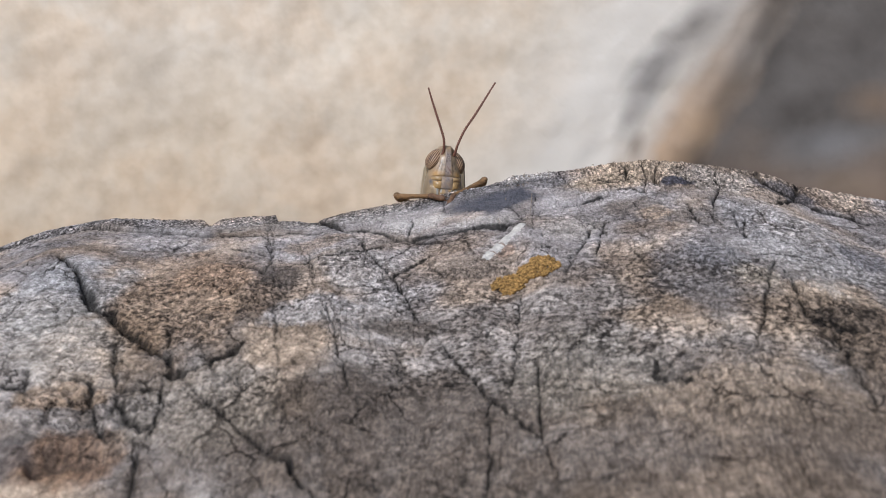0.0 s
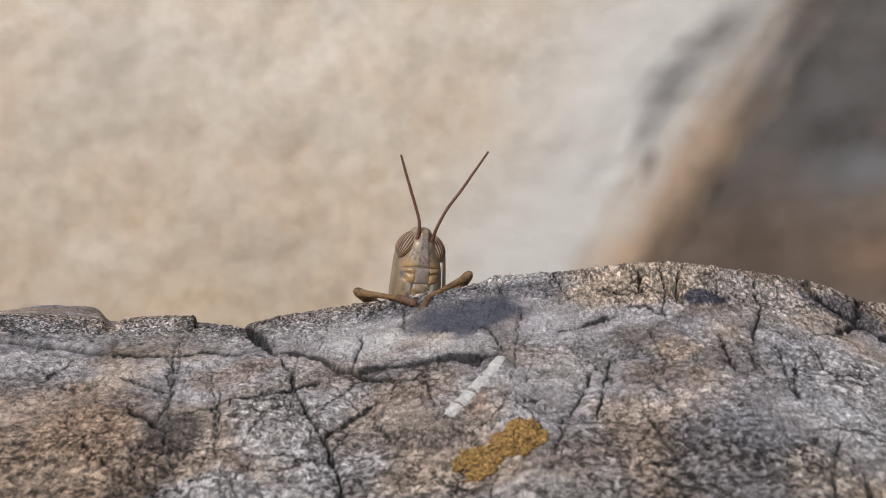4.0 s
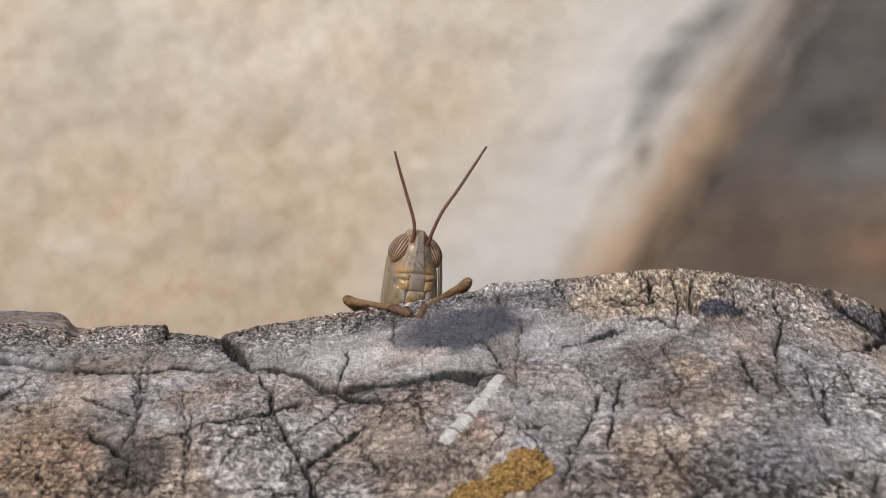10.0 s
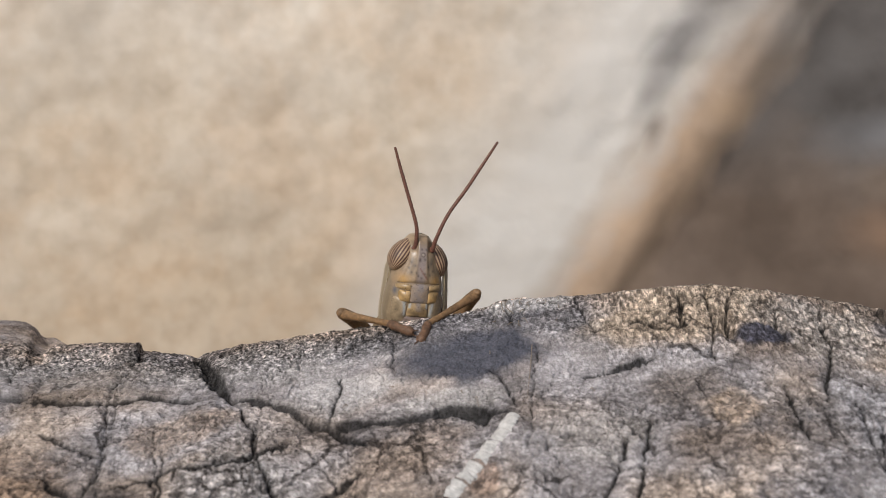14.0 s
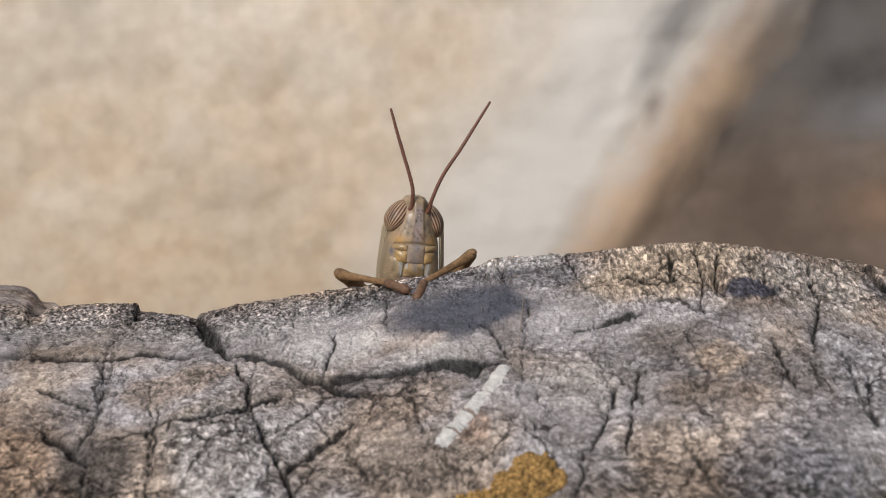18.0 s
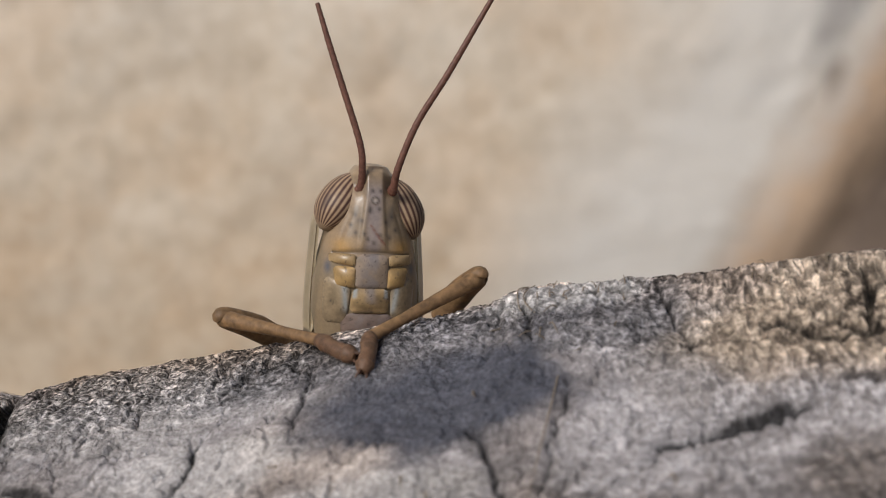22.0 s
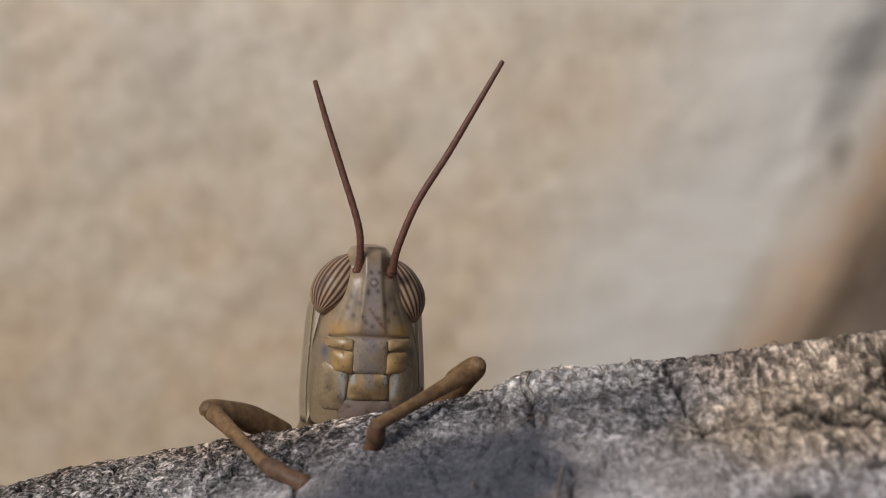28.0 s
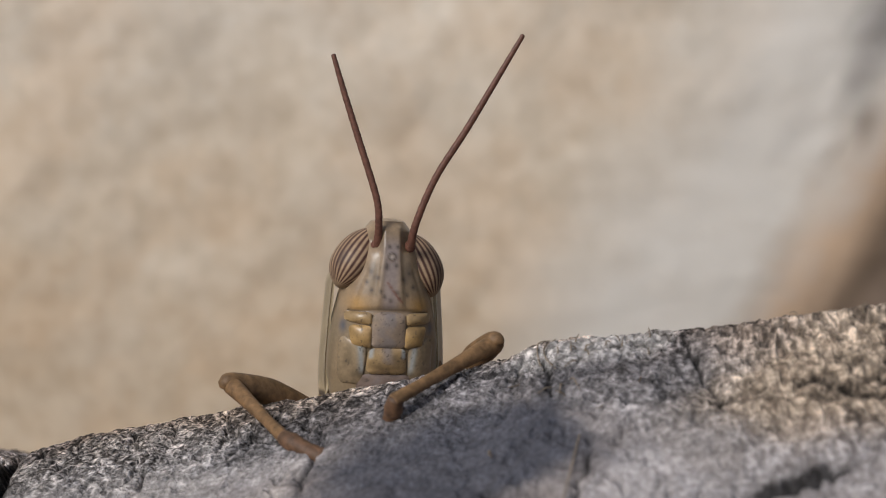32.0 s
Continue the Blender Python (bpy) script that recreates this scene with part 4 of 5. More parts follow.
def face_tint(x, z):
    base = np.tile(np.array([0.262, 0.205, 0.134]), (len(x), 1))
    tone = smooth(0.5 + 0.9 * fbm(x / 1.6, z / 1.6, 601, 3))[:, None]
    base = base * mix1(0.82, 1.15, tone)
    keel = (np.exp(-(x / 0.85) ** 4) * smooth((z + 6.0) / 1.0) * smooth((2.6 - z) / 2))[:, None]
    base = mix1(base, np.array([0.265, 0.245, 0.26]), keel * 0.7)
    amber = (np.exp(-((np.abs(x) - 3.2) / 1.0) ** 2) * np.exp(-((z + 5.0) / 0.9) ** 2))[:, None]
    base = mix1(base, np.array([0.40, 0.25, 0.08]), amber * 0.9)
    olive = smooth((-6.3 - z) / 1.0)[:, None]
    base = mix1(base, np.array([0.235, 0.195, 0.125]), olive * 0.6)
    gena = smooth((np.abs(x) - 4.75 - 0.10 * np.clip(-z - 6, 0, 5)) / 0.4)[:, None]
    base = mix1(base, np.array([0.16, 0.135, 0.09]), gena * 0.7)
    for dx, dz in ((-2.4, -2.7), (2.4, -3.1), (-1.9, -3.5), (1.75, -3.9), (-1.0, -3.6), (-0.65, -4.1), (0.65, -3.7), (-1.3, -2.2), (1.3, -2.3),
                   (-0.25, 1.0), (0.6, 1.0), (-0.45, -0.9), (0.5, -0.9), (-0.5, -1.2), (-2.0, -1.6), (1.9, -1.7), (0.1, -4.5), (1.0, -4.3)):
        base = mix1(base, np.array([0.045, 0.035, 0.03]), (0.92 * np.exp(-(((x - dx) / 0.2) ** 2 + ((z - dz) / 0.23) ** 2)))[:, None])
    blue = (np.exp(-((np.abs(x) - 4.55) / 0.35) ** 2) * np.exp(-((z + 7.3) / 0.7) ** 2))[:, None]
    base = mix1(base, np.array([0.075, 0.09, 0.13]), blue * 0.85)
    for dx, dz, rx, rz in ((-1.9, -1.3, 0.35, 0.75), (1.8, -1.4, 0.35, 0.75), (-1.7, -2.2, 0.4, 0.4), (1.6, -2.4, 0.35, 0.6)):
        base = mix1(base, np.array([0.10, 0.085, 0.07]), (0.55 * np.exp(-(((x - dx) / rx) ** 2 + ((z - dz) / rz) ** 2)))[:, None])
    gap, _ = line_gap(x, z, [(-0.3, -2.7), (0.2, -3.4), (0.8, -4.2), (1.2, -4.6)])
    base = mix1(base, np.array([0.16, 0.06, 0.04]), (0.8 * np.exp(-(gap / 0.12) ** 2))[:, None])
    return base


def head():
    nz, na = 150, 180
    zs = 3.9 - 20.7 * (0.5 - 0.5 * np.cos(np.linspace(0, np.pi, nz)))
    an = np.linspace(0, 2 * np.pi, na, endpoint=False)
    a, z = np.meshgrid(an, zs, indexing="ij")
    a, z = a.ravel(), z.ravel()
    w = head_half(z)
    front = np.interp(z, HZ[::-1], HF[::-1])
    c, s = np.cos(a), np.sin(a)
    x = w * np.sign(c) * np.abs(c) ** 0.8
    back = 4.5 * np.clip((z + 17.5) / 6, 0.1, 1) * np.clip((4.3 - z) / 2.5, 0.1, 1)
    y = np.where(s < 0, face_y(x, z), 5.0 + back * np.abs(s) ** 0.8)
    facing = s < 0
    y = y - np.where(facing, costa(x, z), 0)
    # the line across the foot of the face, and the furrows under the antennae and eyes
    suture = np.exp(-((z + 5.55 + 0.04 * x ** 2 * 0.3) / 0.14) ** 2) * (np.abs(x) < 4.2)
    y = y + np.where(facing, 0.30 * suture, 0)
    for sx in (-1, 1):
        pit = np.exp(-(((x - sx * 1.75) / 0.55) ** 2 + ((z - 1.3) / 0.8) ** 2))
        furrow, _ = line_gap(x, z, [(sx * 2.4, -1.5), (sx * 3.1, -3.4), (sx * 3.9, -5.8)])
        y = y + np.where(facing, 0.55 * pit + 0.10 * np.exp(-(furrow / 0.2) ** 2), 0)
    ring = np.hypot(x, z) - 0.36
    y = y - np.where(facing, 0.14 * np.exp(-(ring / 0.11) ** 2), 0)
    tint = face_tint(x, z)
    tint = mix1(tint, np.array([0.06, 0.045, 0.03]), np.where(facing, 0.75 * suture + 0.85 * np.exp(-(ring / 0.11) ** 2), 0)[:, None])
    bead = np.where(facing, np.exp(-(np.hypot(x, z) / 0.2) ** 2), 0)[:, None]
    tint = mix1(tint, np.array([0.5, 0.47, 0.42]), bead * 0.7)
    pts = np.array([local((px, py, pz)) for px, py, pz in zip(x, y, z)])
    put("head", sheet("head", pts, grid_faces(na, nz, True), CHITIN, np.clip(tint * np.array([0.95, 0.86, 0.80]), 0, 1)), hopper)


head()


def plate(name, corners, lift, colour, label, bulge=0.25, blotch=0.15):
    """A mouth plate: a rounded four-cornered shield that lies on the face."""
    n = 34
    u, v = np.meshgrid(np.linspace(-1, 1, n), np.linspace(-1, 1, n), indexing="ij")
    # round the outline
    r = np.maximum(np.abs(u), np.abs(v))
    q = np.where(r > 0, r / np.maximum((np.abs(u) ** 3.6 + np.abs(v) ** 3.6) ** (1 / 3.6), 1e-6), 1)
    u, v = (u * q).ravel(), (v * q).ravel()
    (ax, az), (bx, bz), (cx, cz), (dx, dz) = corners          # top left, top right, bottom right, bottom left
    s, t = (u + 1) / 2, (1 - v) / 2
    x = (ax * (1 - s) + bx * s) * (1 - t) + (dx * (1 - s) + cx * s) * t
    z = (az * (1 - s) + bz * s) * (1 - t) + (dz * (1 - s) + cz * s) * t
    rim = np.maximum(np.abs(u), np.abs(v))
    y = face_y(x, z) - 0.7 * lift * np.sqrt(np.maximum(1 - rim ** 8, 0)) - bulge * (1 - u ** 2) * (1 - v ** 2) + 0.25 * (rim > 0.985)
    tone = 1 + 1.6 * blotch * fbm(x / 0.8, z / 0.8, len(name) * 13 + int(corners[0][0] * 10), 3)
    tint = np.array(colour)[None] * tone[:, None]
    grey = smooth(0.5 + 1.6 * fbm(x / 1.3, z / 1.3, 907, 3)) * np.exp(-(x / (0.6 if name == 'labrum' else 1.5)) ** 2)
    tint = mix1(tint, np.array([0.20, 0.19, 0.20]), 0.75 * grey[:, None])
    if name == 'labrum':
        # bluish highlight painted into the tint near the lip's edges
        sheen = smooth((np.abs(u) - 0.62) / 0.15) * smooth((v - 0.05) / 0.3) * smooth((0.93 - np.abs(u)) / 0.06)
        tint = mix1(tint, np.array([0.34, 0.40, 0.43]), 0.8 * sheen[:, None])
    if name == 'maxilla':
        # pale blue highlight strip, painted into the tint too
        sheen = np.exp(-((np.abs(x) - 2.75 - 0.12 * (z + 10)) / 0.3) ** 2) * smooth((z + 12.4) / 1.0)
        tint = mix1(tint, np.array([0.34, 0.40, 0.43]), 0.75 * sheen[:, None])
    dots = smooth((fbm(x / 0.28, z / 0.28, 911, 2) - 0.5) / 0.12)
    tint = mix1(tint, np.array([0.05, 0.04, 0.035]), 0.6 * dots[:, None])
    tint = mix1(tint, np.array([0.05, 0.038, 0.028]), (0.7 * smooth((rim - 0.955) / 0.04))[:, None])
    pts = np.array([local(p) for p in zip(x, y, z)])
    put(name, sheet(name, pts, grid_faces(n, n), CHITIN, np.clip(tint * np.array([0.97, 0.89, 0.83]), 0, 1)), hopper, label)


plate("labium", [(-3.3, -12.1), (3.3, -12.1), (2.7, -15.6), (-2.7, -15.6)], 0.22, (0.185, 0.145, 0.125), "dull purple brown lower lip", 0.5, 0.2)
for sx in (-1, 1):
    plate("maxilla", sorted([(sx * 2.0, -9.2), (sx * 5.0, -8.0)]) + sorted([(sx * 2.3, -13.4), (sx * 4.9, -13.4)], reverse=True), 0.24, (0.25, 0.2, 0.128), "olive grey side of the mouth", 0.35, 0.3)
    plate("cheek_plate", sorted([(sx * 1.7, -5.7), (sx * 4.6, -5.75)]) + sorted([(sx * 1.7, -7.1), (sx * 4.5, -6.8)], reverse=True), 0.34, (0.335, 0.245, 0.125), "ochre cheek plate", 0.3, 0.25)
    plate("mandible", sorted([(sx * 1.6, -7.1), (sx * 4.15, -7.05)]) + sorted([(sx * 1.6, -9.55), (sx * 3.75, -9.25)], reverse=True), 0.42, (0.345, 0.24, 0.105), "amber yellow jaw plate", 0.4, 0.3)
plate("labrum", [(-2.05, -9.3), (2.05, -9.3), (2.2, -12.2), (-2.25, -12.2)], 0.36, (0.30, 0.22, 0.115), "ochre upper lip", 0.45, 0.3)
plate("clypeus", [(-1.8, -5.65), (1.8, -5.65), (2.0, -9.5), (-1.95, -9.5)], 0.46, (0.265, 0.215, 0.165), "grey brown shield over the mouth", 0.3)


def compound_eye(sx):
    """An egg-shaped eye on the side of the head, with stripes along it."""
    na, nb = 96, 64
    a, b = np.meshgrid(np.linspace(0, 2 * np.pi, na, endpoint=False), np.linspace(0.001, np.pi - 0.001, nb), indexing="ij")
    a, b = a.ravel(), b.ravel()
    ux, uy, uz = np.sin(b) * np.cos(a), np.sin(b) * np.sin(a), np.cos(b)
    slim = (1 - 0.30 * uz ** 4) * (1 - 0.10 * uz)
    x, y, z = 2.3 * ux * slim, 2.9 * uy * slim, 3.75 * uz
    # stripes follow meridians from the upper to the lower end
    lon = np.arctan2(ux * sx, -uy)
    wave = 0.5 + 0.5 * np.cos(lon * 25 + 0.4)
    k = smooth((wave - 0.28) / 0.32) * smooth((0.985 - np.abs(uz)) / 0.12)
    tint = mix1(np.array([0.36, 0.25, 0.155]), np.array([0.068, 0.03, 0.022]), k[:, None])
    blot = np.exp(-((uz + 0.35) / 0.3) ** 2) * np.exp(-((lon - 0.9) / 0.22) ** 2)
    tint = mix1(tint, np.array([0.045, 0.03, 0.03]), 0.6 * blot[:, None])
    rim = smooth((np.abs(uz) - 0.88) / 0.1)[:, None] * 0.5
    tint = mix1(tint, np.array([0.12, 0.085, 0.05]), rim)
    m = HEAD_TURN @ (pose(-3.25, 3.5, -0.35, -8, 34, 8) if sx < 0 else pose(3.5, 3.9, -0.85, -8, -27, -8))
    pts = np.array([((m @ Vector(p)) * BUILD - FEET) * MM for p in zip(x, y, z)])
    put("compound_eye", sheet("compound_eye", pts, grid_faces(na, nb, True), EYE, tint), hopper, "bulging eye with brown and buff stripes")


compound_eye(-1)
compound_eye(1)


def limb(name, points, radii, material_, parent, origin, colour=(0.3, 0.2, 0.1), label="", knots=0, rings=60, turned=False, flat=1.0):
    """A limb with its own origin at its joint; points from the middle eye."""
    v, q = tube(points, radii, 16, rings, knots)
    tone = smooth(0.5 + 0.8 * fbm(v[:, 0] / 1.2 + v[:, 1], v[:, 2] / 1.2 - v[:, 1], 701, 3))
    tint = np.array(colour)[None] * mix1(0.75, 1.2, tone)[:, None]
    o = Vector(origin)
    rel = np.array([((HEAD_TURN @ Vector(p) if turned else Vector(p)) - o) * MM for p in v])
    ob = put(name, sheet(name, rel, q, material_, tint), parent, label)
    return ob


def place(ob, origin, parent_origin=FEET):
    ob.location = (Vector(origin) - Vector(parent_origin)) * MM
    return ob


# antennae
ANT_L = (-1.45, 0.2, 1.5)
ANT_R = (2.1, 0.2, 1.35)
antenna_l = place(limb("antenna", [(-1.25, 0.5, 1.1), (-0.95, -0.3, 3.2), (-1.1, -0.7, 5.9), (-2.75, -1.0, 11.7), (-4.0, -1.2, 16.0), (-5.05, -1.4, 19.9)], [0.42, 0.36, 0.34, 0.33, 0.30, 0.22], FEELER, hopper, ANT_L, label="dark brown jointed antenna", knots=24, rings=170), ANT_L)
antenna_r = place(limb("antenna", [(2.1, 0.5, 0.9), (2.75, -0.3, 3.3), (4.7, -0.7, 7.7), (7.75, -1.0, 12.4), (10.3, -1.2, 16.6), (13.2, -1.4, 21.4)], [0.42, 0.36, 0.34, 0.33, 0.30, 0.22], FEELER, hopper, ANT_R, label="dark brown jointed antenna", knots=24, rings=170), ANT_R)
# the lens is open and focused on the insect's face
cam.data.dof.use_dof, cam.data.dof.focus_object, cam.data.dof.aperture_fstop = True, antenna_l, 32.0
for base in (ANT_L, ANT_R):
    bm = bmesh.new()
    bmesh.ops.create_uvsphere(bm, u_segments=18, v_segments=10, radius=0.55 * MM, matrix=Matrix.Translation(local((base[0], 0.75, base[2] - 0.4), False)) @ Matrix.Diagonal((1, 0.8, 1.15, 1)))
    part("antenna_socket", bm, FEELER, hopper)


def pronotum():
    """The saddle behind the head: a roof over the neck with side lobes."""
    nu, nv = 60, 40
    a, t = np.meshgrid(np.linspace(-1, 1, nu), np.linspace(0, 1, nv), indexing="ij")
    a, t = a.ravel(), t.ravel()
    k = np.abs(a)
    ang = np.clip(k / 0.55, 0, 1) * np.pi / 2
    down = np.clip((k - 0.55) / 0.45, 0, 1)
    half = 5.5 + 0.8 * smooth(t * 4)
    x = np.sign(a) * (half * np.sin(ang) ** 0.9 + 0.9 * down - 0.5 * down ** 4)
    z = -3.2 + 5.0 * np.cos(ang) - 12.0 * down * (1 - 0.15 * smooth(t * 1.5))
    z = z + 0.5 * np.exp(-(x / 0.5) ** 2) - 2.5 * t
    y = 3.7 + 15 * t + 0.4 * down * (1 - t)
    fold = 0.25 * (np.exp(-((t - 0.35) / 0.03) ** 2) + np.exp(-((t - 0.55) / 0.03) ** 2))
    x, z = x * (1 - 0.05 * fold), z - fold
    tone = smooth(0.5 + 0.8 * fbm(x / 2, y / 2 + z / 2, 801, 3))[:, None]
    tint = np.array([0.265, 0.212, 0.135]) * mix1(0.8, 1.15, tone)
    edge = smooth((np.abs(a) - 0.93) / 0.05)[:, None]
    tint = mix1(tint, np.array([0.34, 0.26, 0.15]), edge)
    tint = mix1(tint, np.array([0.36, 0.29, 0.18]), smooth((0.06 - t) / 0.04)[:, None] * 0.4)
    outer = np.stack([x, y, z], 1)
    inner = outer * np.array([0.94, 1, 0.94])
    pts = np.array([local(p, body=True) for p in np.concatenate([outer, inner])])
    g = grid_faces(nu, nv)
    front = np.array([[i * nv, (i + 1) * nv, (i + 1) * nv + nu * nv, i * nv + nu * nv] for i in range(nu - 1)])
    sides = np.array([[j, j + 1, j + 1 + nu * nv, j + nu * nv] for j in range(nv - 1)])
    q = np.concatenate([g, g[:, ::-1] + nu * nv, front, sides, sides + (nu - 1) * nv])
    put("pronotum", sheet("pronotum", pts, q, CHITIN, np.concatenate([tint, tint])), hopper, "olive tan shield behind the head")


pronotum()


def trunk(name, rows, colour, label, sides=36):
    """A body section as a loft of ellipses: y, middle x and z, half width, half height."""
    rows = np.array(rows, float)
    n = 48
    t = np.linspace(0, len(rows) - 1, n)
    r = np.stack([np.interp(t, range(len(rows)), rows[:, k]) for k in range(5)], 1)
    a = np.linspace(0, 2 * np.pi, sides, endpoint=False)
    x = r[None, :, 1] + r[None, :, 3] * np.cos(a)[:, None]
    z = r[None, :, 2] + r[None, :, 4] * np.sin(a)[:, None]
    y = np.repeat(r[None, :, 0], sides, 0)
    ringed = 1 - 0.03 * np.abs(np.sin(y * 1.1))
    p = np.stack([x, y, z * ringed], -1).reshape(-1, 3)
    tone = smooth(0.5 + 0.8 * fbm(p[:, 0] / 2, p[:, 1] / 2, 811, 3))[:, None]
    pts = np.array([local(v, body=True) for v in p])
    put(name, sheet(name, pts, grid_faces(sides, n, True), CHITIN, np.array(colour) * mix1(0.75, 1.2, tone)), hopper, label)


trunk("thorax", [(2.2, 0, -7.5, 4.6, 6.5), (2.8, 0, -7.5, 5.0, 7.8), (5.5, 0, -7.5, 5.3, 8), (12, 0, -8.5, 5.7, 6.2), (20, 0, -9.5, 5.6, 5.6), (28, 0, -10.5, 5, 5)], (0.24, 0.18, 0.10), "tan underside of the chest")
trunk("abdomen", [(24, 0, -10.5, 4.8, 4.8), (40, 0, -12.5, 4.6, 4.4), (55, 0, -15.5, 3.6, 3.4), (64, 0, -17.5, 1.0, 1.0)], (0.30, 0.21, 0.11), "ringed tan abdomen")


def wing(sx):
    """A folded leathery fore wing along the flank."""
    nu, nv = 50, 16
    t, v = np.meshgrid(np.linspace(0, 1, nu), np.linspace(-1, 1, nv), indexing="ij")
    t, v = t.ravel(), v.ravel()
    w = 4.6 * np.minimum(1, 5 * t + 0.1) * (1 - 0.75 * t ** 4)
    y = 19 + 51 * t
    z = -6.0 - 9.5 * t + v * w * 0.75
    x = sx * (2.6 - 1.2 * np.maximum(v, -0.4) * (1 - 0.3 * t) + 0.4 * (1 - v ** 2))
    tone = smooth(0.5 + 1.2 * fbm(y / 3, v * 2 + 5 * sx, 821, 3))[:, None]
    tint = mix1(np.array([0.13, 0.095, 0.055]), np.array([0.30, 0.23, 0.14]), tone)
    p = np.stack([x, y, z], 1)
    p2 = p - np.array([sx * 0.25, 0, 0])
    pts = np.array([local(q, body=True) for q in np.concatenate([p, p2])])
    g = grid_faces(nu, nv)
    put("wing", sheet("wing", pts, np.concatenate([g, g[:, ::-1] + nu * nv]), HORN, np.concatenate([tint, tint])), hopper, "folded mottled brown fore wing")


wing(-1)
wing(1)

for sx in (-1, 1):
    inn = 0.6 if sx < 0 else 3.2
    at_ = (sx * (5.2 - inn), 7.0, -9.5)
    place(limb("coxa", [at_, (sx * (6.0 - inn), 6.4, -12.0), (sx * (6.2 - inn), 6.6, -15.5)], [1.3, 1.5, 1.0], HORN, hopper, at_, (0.17, 0.105, 0.055), "ribbed brown leg joint beside the chest", knots=5, rings=40), at_)
    at_ = (sx * 2.6, 1.0, -13.6)
    place(limb("palp", [at_, (sx * 3.0, -0.2, -14.6), (sx * 2.6, -0.5, -15.8)], [0.4, 0.36, 0.3], HORN, hopper, at_, (0.22, 0.16, 0.09), "short pale feeler by the mouth", knots=3, rings=24), at_)

at_ = (-5.6, 9.5, -10.6)
place(limb("middle_femur", [at_, (-7.2, 10.0, -13.2), (-8.9, 10.6, -16.4), (-9.6, 11.0, -18.0)], [0.8, 1.15, 1.2, 0.9], HORN, hopper, at_, (0.185, 0.125, 0.065), "brown thigh of the middle leg", rings=40), at_)

# forelegs, from the middle eye; each shank swings at its knee
LEG = (0.185, 0.108, 0.05)
SHANK = (0.175, 0.10, 0.045)
FOOT = (0.115, 0.062, 0.034)


def foreleg(knee, hip, out):
    thigh = place(limb("femur", [hip, Vector(hip).lerp(Vector(knee), 0.5) + Vector((0, 0, 0.5)), Vector(knee) + Vector((0, 0, 0.15)), Vector(knee) + (Vector(knee) - Vector(hip)).normalized() * 0.5], [1.25, 1.4, 1.1, 0.65], HORN, hopper, hip, LEG, "tan brown thigh", rings=50), hip)
    # the shank lies along its own -z from the knee, its foot at the end
    shank = new("tibia", limb("tibia", [(0, 0, 0.4), (0, 0, -0.3), (0, 0, -4.3), (0, 0, -9.2), (0, 0, -12.9), (0, 0, -13.3)], [0.55, 0.95, 0.72, 0.55, 0.62, 0.5], HORN, None, (0, 0, 0), SHANK, rings=60).data)
    for ob in [o for o in scene.objects if o.data == shank.data and o is not shank]:
        bpy.data.objects.remove(ob)
    shank.parent = hopper
    tagged(shank, "tan brown shank")
    foot = limb("tarsus", [(0, 0, 0.3), (0, -0.1, -1.2), (0, -0.2, -3.0), (0, 0.1, -4.4), (0, 0.4, -5.3)], [0.6, 0.85, 0.72, 0.9, 0.45], HORN, shank, (0, 0, 0), FOOT, "dark brown foot", knots=3, rings=40)
    foot.location = (0, 0, -13.0 * MM)
    for k, (px, pz) in enumerate(((0.42, -5.4), (-0.42, -5.4))):
        limb("claw", [(px * 0.5, 0.3, -4.9), (px, 0.2, -5.6), (px * 1.2, 0.7, -6.1)], [0.2, 0.14, 0.05], HORN, foot, (0, 0, 0), (0.07, 0.035, 0.02), rings=16)
    for k in range(9):
        zz = -3.5 - 0.9 * k
        limb("spine", [(0.3 * out, 0.3, zz), (0.75 * out, 0.75, zz - 0.7)], [0.12, 0.03], HORN, shank, (0, 0, 0), (0.12, 0.06, 0.03), rings=8)
    return thigh, shank, foot


KNEE_L, HIP_L = Vector((-15.8, -2.44, -11.9)), Vector((-9.87, 3.46, -15.47))
KNEE_R, HIP_R = Vector((10.06, -4.99, -8.4)), Vector((6.62, 0.37, -12.37))
thigh_l, shank_l, foot_l = foreleg(KNEE_L, HIP_L, -1)
thigh_r, shank_r, foot_r = foreleg(KNEE_R, HIP_R, 1)
HIGH_L, HIGH_R = Vector((-15.20, -4.00, -10.15)), Vector((10.23, -4.00, -6.78))
HIGH_L = HIP_L + (HIGH_L - HIP_L).normalized() * (KNEE_L - HIP_L).length
HIGH_R = HIP_R + (HIGH_R - HIP_R).normalized() * (KNEE_R - HIP_R).length


def along(origin, target, back=(0, 1, 0), base=FEET):
    """Pose of a limb at origin whose -z points to target."""
    z = (Vector(origin) - Vector(target)).normalized()
    y = Vector(back)
    y = (y - z * y.dot(z)).normalized()
    x = y.cross(z)
    m = Matrix((x, y, z)).transposed().to_4x4()
    m.translation = (Vector(origin) - Vector(base)) * MM
    return m


def bend(leg, knee, ankle, toe):
    """Pose of the foot in its shank's space, pointing at the toe."""
    m = along(knee, ankle)
    tip = m.inverted() @ ((Vector(toe) - FEET) * MM)
    start = Vector((0, 0, -13.0 * MM))
    z = (start - tip).normalized()
    y = Vector((0, 1, 0))
    y = (y - z * y.dot(z)).normalized()
    r = Matrix((y.cross(z), y, z)).transposed().to_4x4()
    r.translation = start
    return m, r


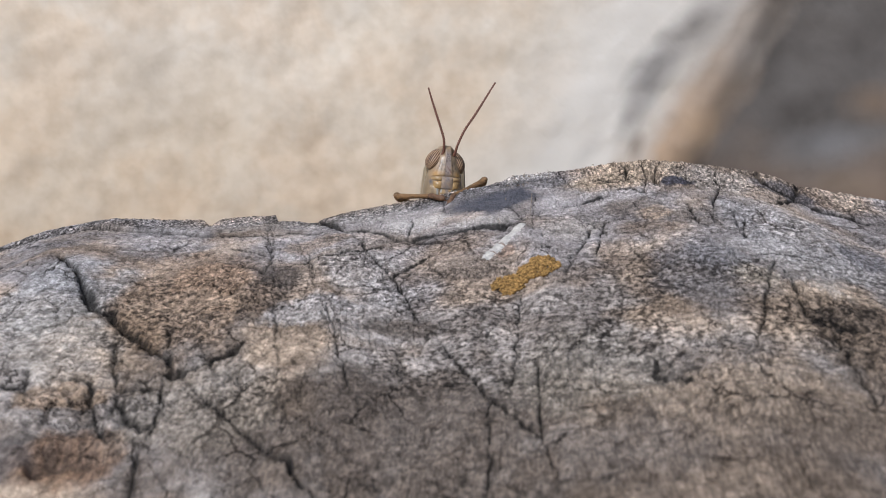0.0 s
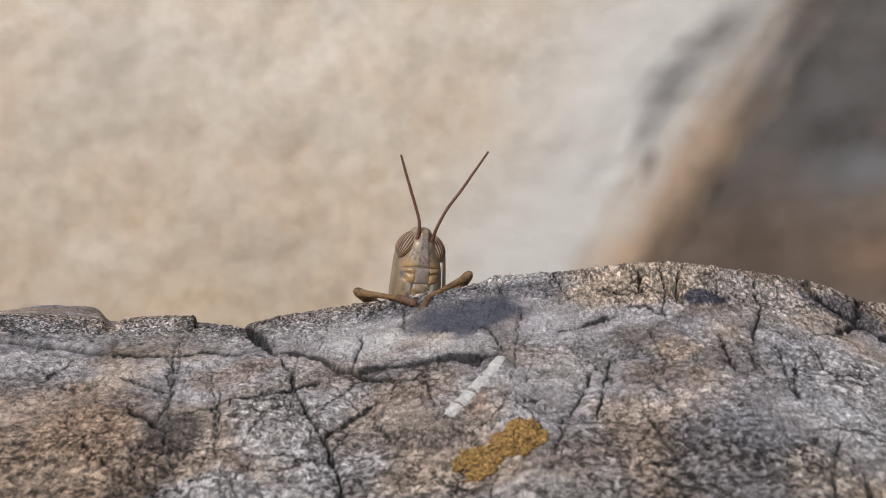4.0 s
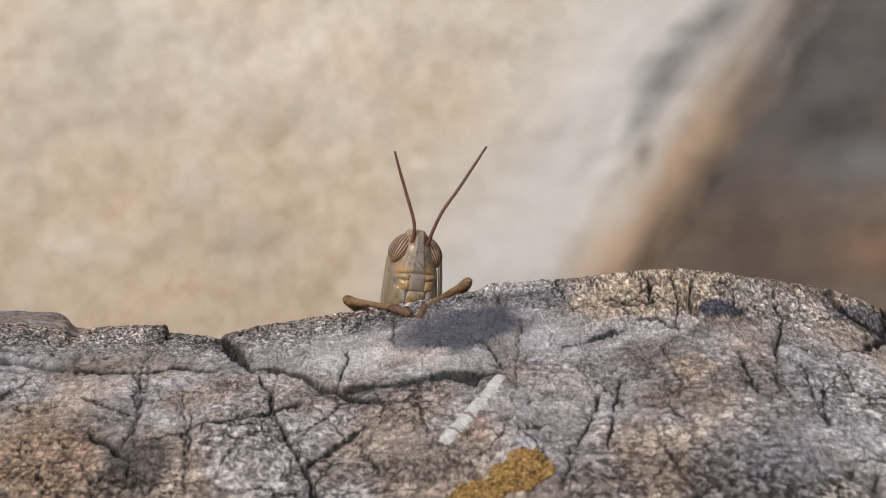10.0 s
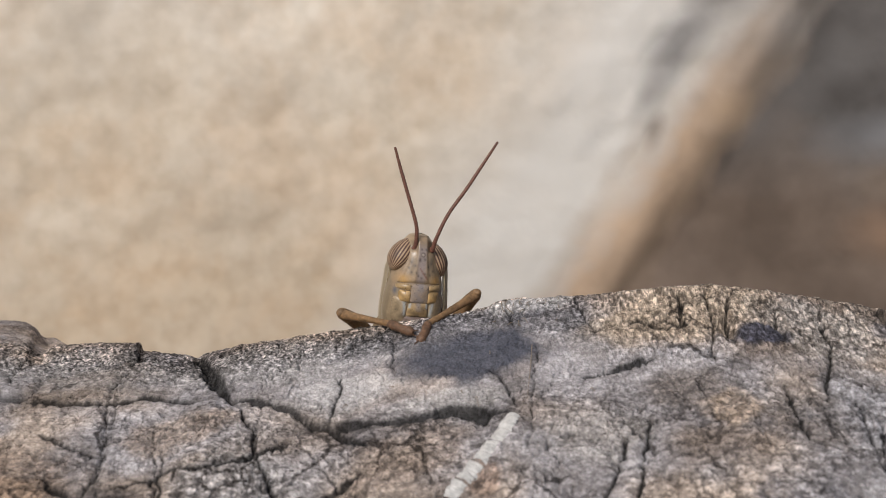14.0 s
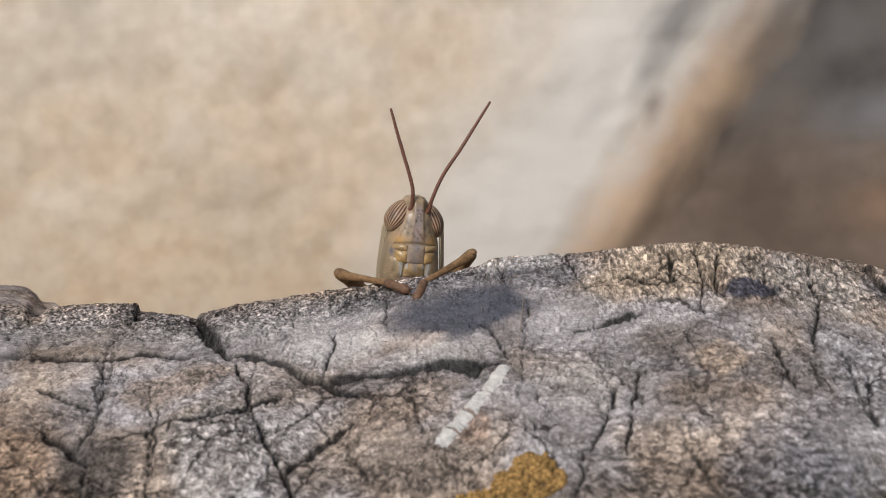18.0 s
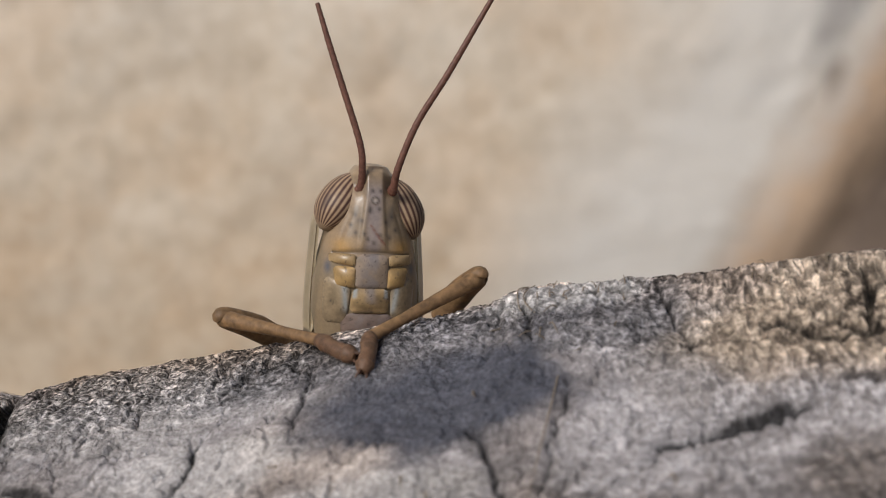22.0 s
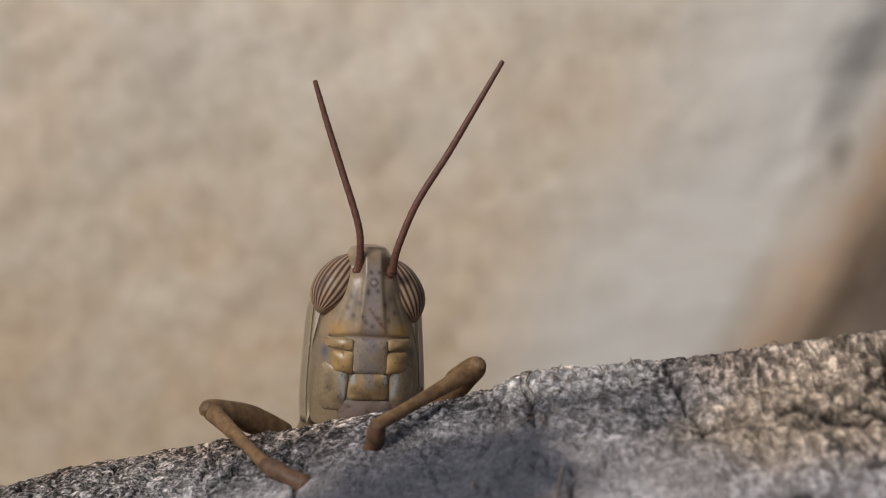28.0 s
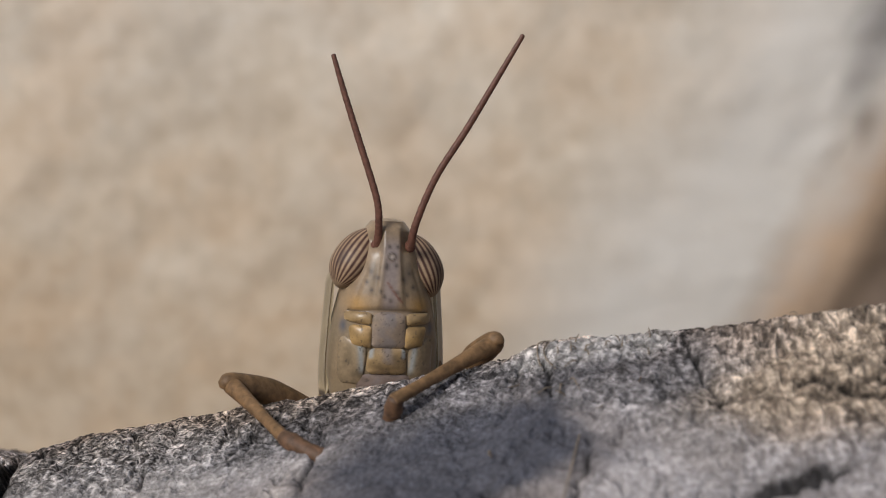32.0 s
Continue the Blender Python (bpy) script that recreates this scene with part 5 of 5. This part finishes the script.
def motions():
    rows = [
        (0, -4.64, 19.50, 315.80),
        (0.5, -4.26, 19.50, 315.80),
        (1, -3.70, 19.50, 315.80),
        (1.5, -2.99, 19.50, 315.84),
        (2, -2.55, 19.50, 316.06),
        (3, -2.44, 19.50, 316.19),
        (4, -2.46, 19.50, 316.39),
        (4.5, -2.24, 19.50, 316.54),
        (6.5, -1.95, 19.50, 316.55),
        (7, -1.80, 19.50, 316.46),
        (8, -1.67, 19.50, 316.40),
        (9, -1.60, 19.50, 316.34),
        (10, -1.62, 19.50, 316.39),
        (11, -1.59, 19.50, 316.38),
        (11.5, -1.81, 19.50, 316.47),
        (12, -2.33, 19.50, 316.64),
        (12.5, -2.40, 19.50, 316.82),
        (13, -1.95, 19.50, 316.94),
        (13.5, -1.60, 19.50, 316.95),
        (15.5, -1.49, 19.50, 316.98),
        (16, -1.44, 19.50, 317.02),
        (17, -1.37, 19.50, 316.79),
        (18, -1.00, 19.50, 316.84),
        (19, -1.04, 19.48, 316.91),
        (19.5, -1.10, 19.31, 317.15),
        (20, -1.14, 18.88, 317.22),
        (20.5, -1.22, 18.25, 317.26),
        (21, -1.76, 17.62, 317.64),
        (21.5, -2.01, 17.19, 318.10),
        (22, -2.38, 17.02, 318.26),
        (23, -2.39, 17.00, 318.10),
        (24, -2.35, 17.00, 318.01),
        (25, -2.34, 17.00, 318.03),
        (25.5, -2.33, 17.00, 318.03),
        (27.5, -2.29, 17.00, 318.10),
        (28, -2.21, 17.00, 318.19),
        (29, -2.13, 17.00, 318.23),
        (30, -2.07, 17.00, 318.15),
        (31, -2.12, 17.00, 317.87),
        (32, -2.18, 17.00, 317.70),
    ]
    walk(hopper, [(t, Matrix.Translation(Vector((x, y, z)) * MM) @ pose(0, 0, 0, 0, 0, 5.5 * float(smooth((t - 19.5) / 2.5))) @ Matrix.Translation(FEET * MM)) for t, x, y, z in rows])
    # the feet, from the middle eye: drawn together, then apart
    left_in = bend(shank_l, HIGH_L, Vector((-3.5, -14.2, -11.3)), Vector((-0.1, -17.0, -12.6)))
    near_l, near_r = Vector((-16.5, -4.0, -10.5)), Vector((10.4, -4.0, -8.1))
    near_l, near_r = [h + (k - h).normalized() * n for h, k, n in ((HIP_L, near_l, (KNEE_L - HIP_L).length), (HIP_R, near_r, (KNEE_R - HIP_R).length))]
    left_near = bend(shank_l, near_l, Vector((-3.32, -10.6, -12.9)), Vector((-0.75, -13.9, -13.8)))
    right_near = bend(shank_r, near_r, Vector((0.84, -10.4, -12.2)), Vector((0.28, -13.7, -13.8)))
    left_out = bend(shank_l, KNEE_L, Vector((-8.86, -12.36, -15.08)), Vector((-4.84, -14.85, -16.68)))
    right_in = bend(shank_r, HIGH_R, Vector((1.23, -12.30, -11.20)), Vector((-0.02, -16.55, -13.48)))
    right_out = bend(shank_r, KNEE_R, Vector((1.75, -14.18, -11.76)), Vector((0.13, -11.26, -15.46)))
    times = (0.0, 19.5, 21.8, 22.5, 22.75, 32.0)
    for thigh, hip, low, high, near in ((thigh_l, HIP_L, KNEE_L, HIGH_L, near_l), (thigh_r, HIP_R, KNEE_R, HIGH_R, near_r)):
        rest = Matrix.Translation((hip - FEET) * MM)
        raised = rest @ (low - hip).rotation_difference(high - hip).to_matrix().to_4x4()
        close = rest @ (low - hip).rotation_difference(near - hip).to_matrix().to_4x4()
        walk(thigh, list(zip(times, (raised, raised, close, close, rest, rest))))
    for shank, foot, a, n, b in ((shank_l, foot_l, left_in, left_near, left_out), (shank_r, foot_r, right_in, right_near, right_out)):
        poses = (a, a, n, n, b, b)
        walk(shank, [(t, p[0]) for t, p in zip(times, poses)])
        walk(foot, [(t, p[1]) for t, p in zip(times, poses)])
    base = Matrix.Translation((Vector(ANT_R) - FEET) * MM)
    swing = ((0, 2.2), (4, 3.6), (9, 1.9), (13, 1.9), (19, 0.4), (23, 1.8), (28, 2.0), (32, 2.3))
    walk(antenna_r, [(t, base @ pose(0, 0, 0, 0, a, 0)) for t, a in swing])
    base = Matrix.Translation((Vector(ANT_L) - FEET) * MM)
    walk(antenna_l, [(t, base @ pose(0, 0, 0, 0, a, 0)) for t, a in ((0, 0), (19.5, 0), (23, 1.6), (32, 1.6))])
    # the trunk swings at the neck as the head turns
    neck = Matrix.Translation((Vector((0, 5, -6)) - FEET) * MM)
    for ob in [o for o in hopper.children if o.name.split(".")[0] in ("pronotum", "thorax", "abdomen", "wing")]:
        walk(ob, [(t, neck @ pose(x * MM, 0, 0, 0, 0, a) @ neck.inverted()) for t, x, a in ((0, 0.1, -2), (19.5, 0.1, -2), (22, -0.35, 4), (32, -0.35, 4))])


motions()
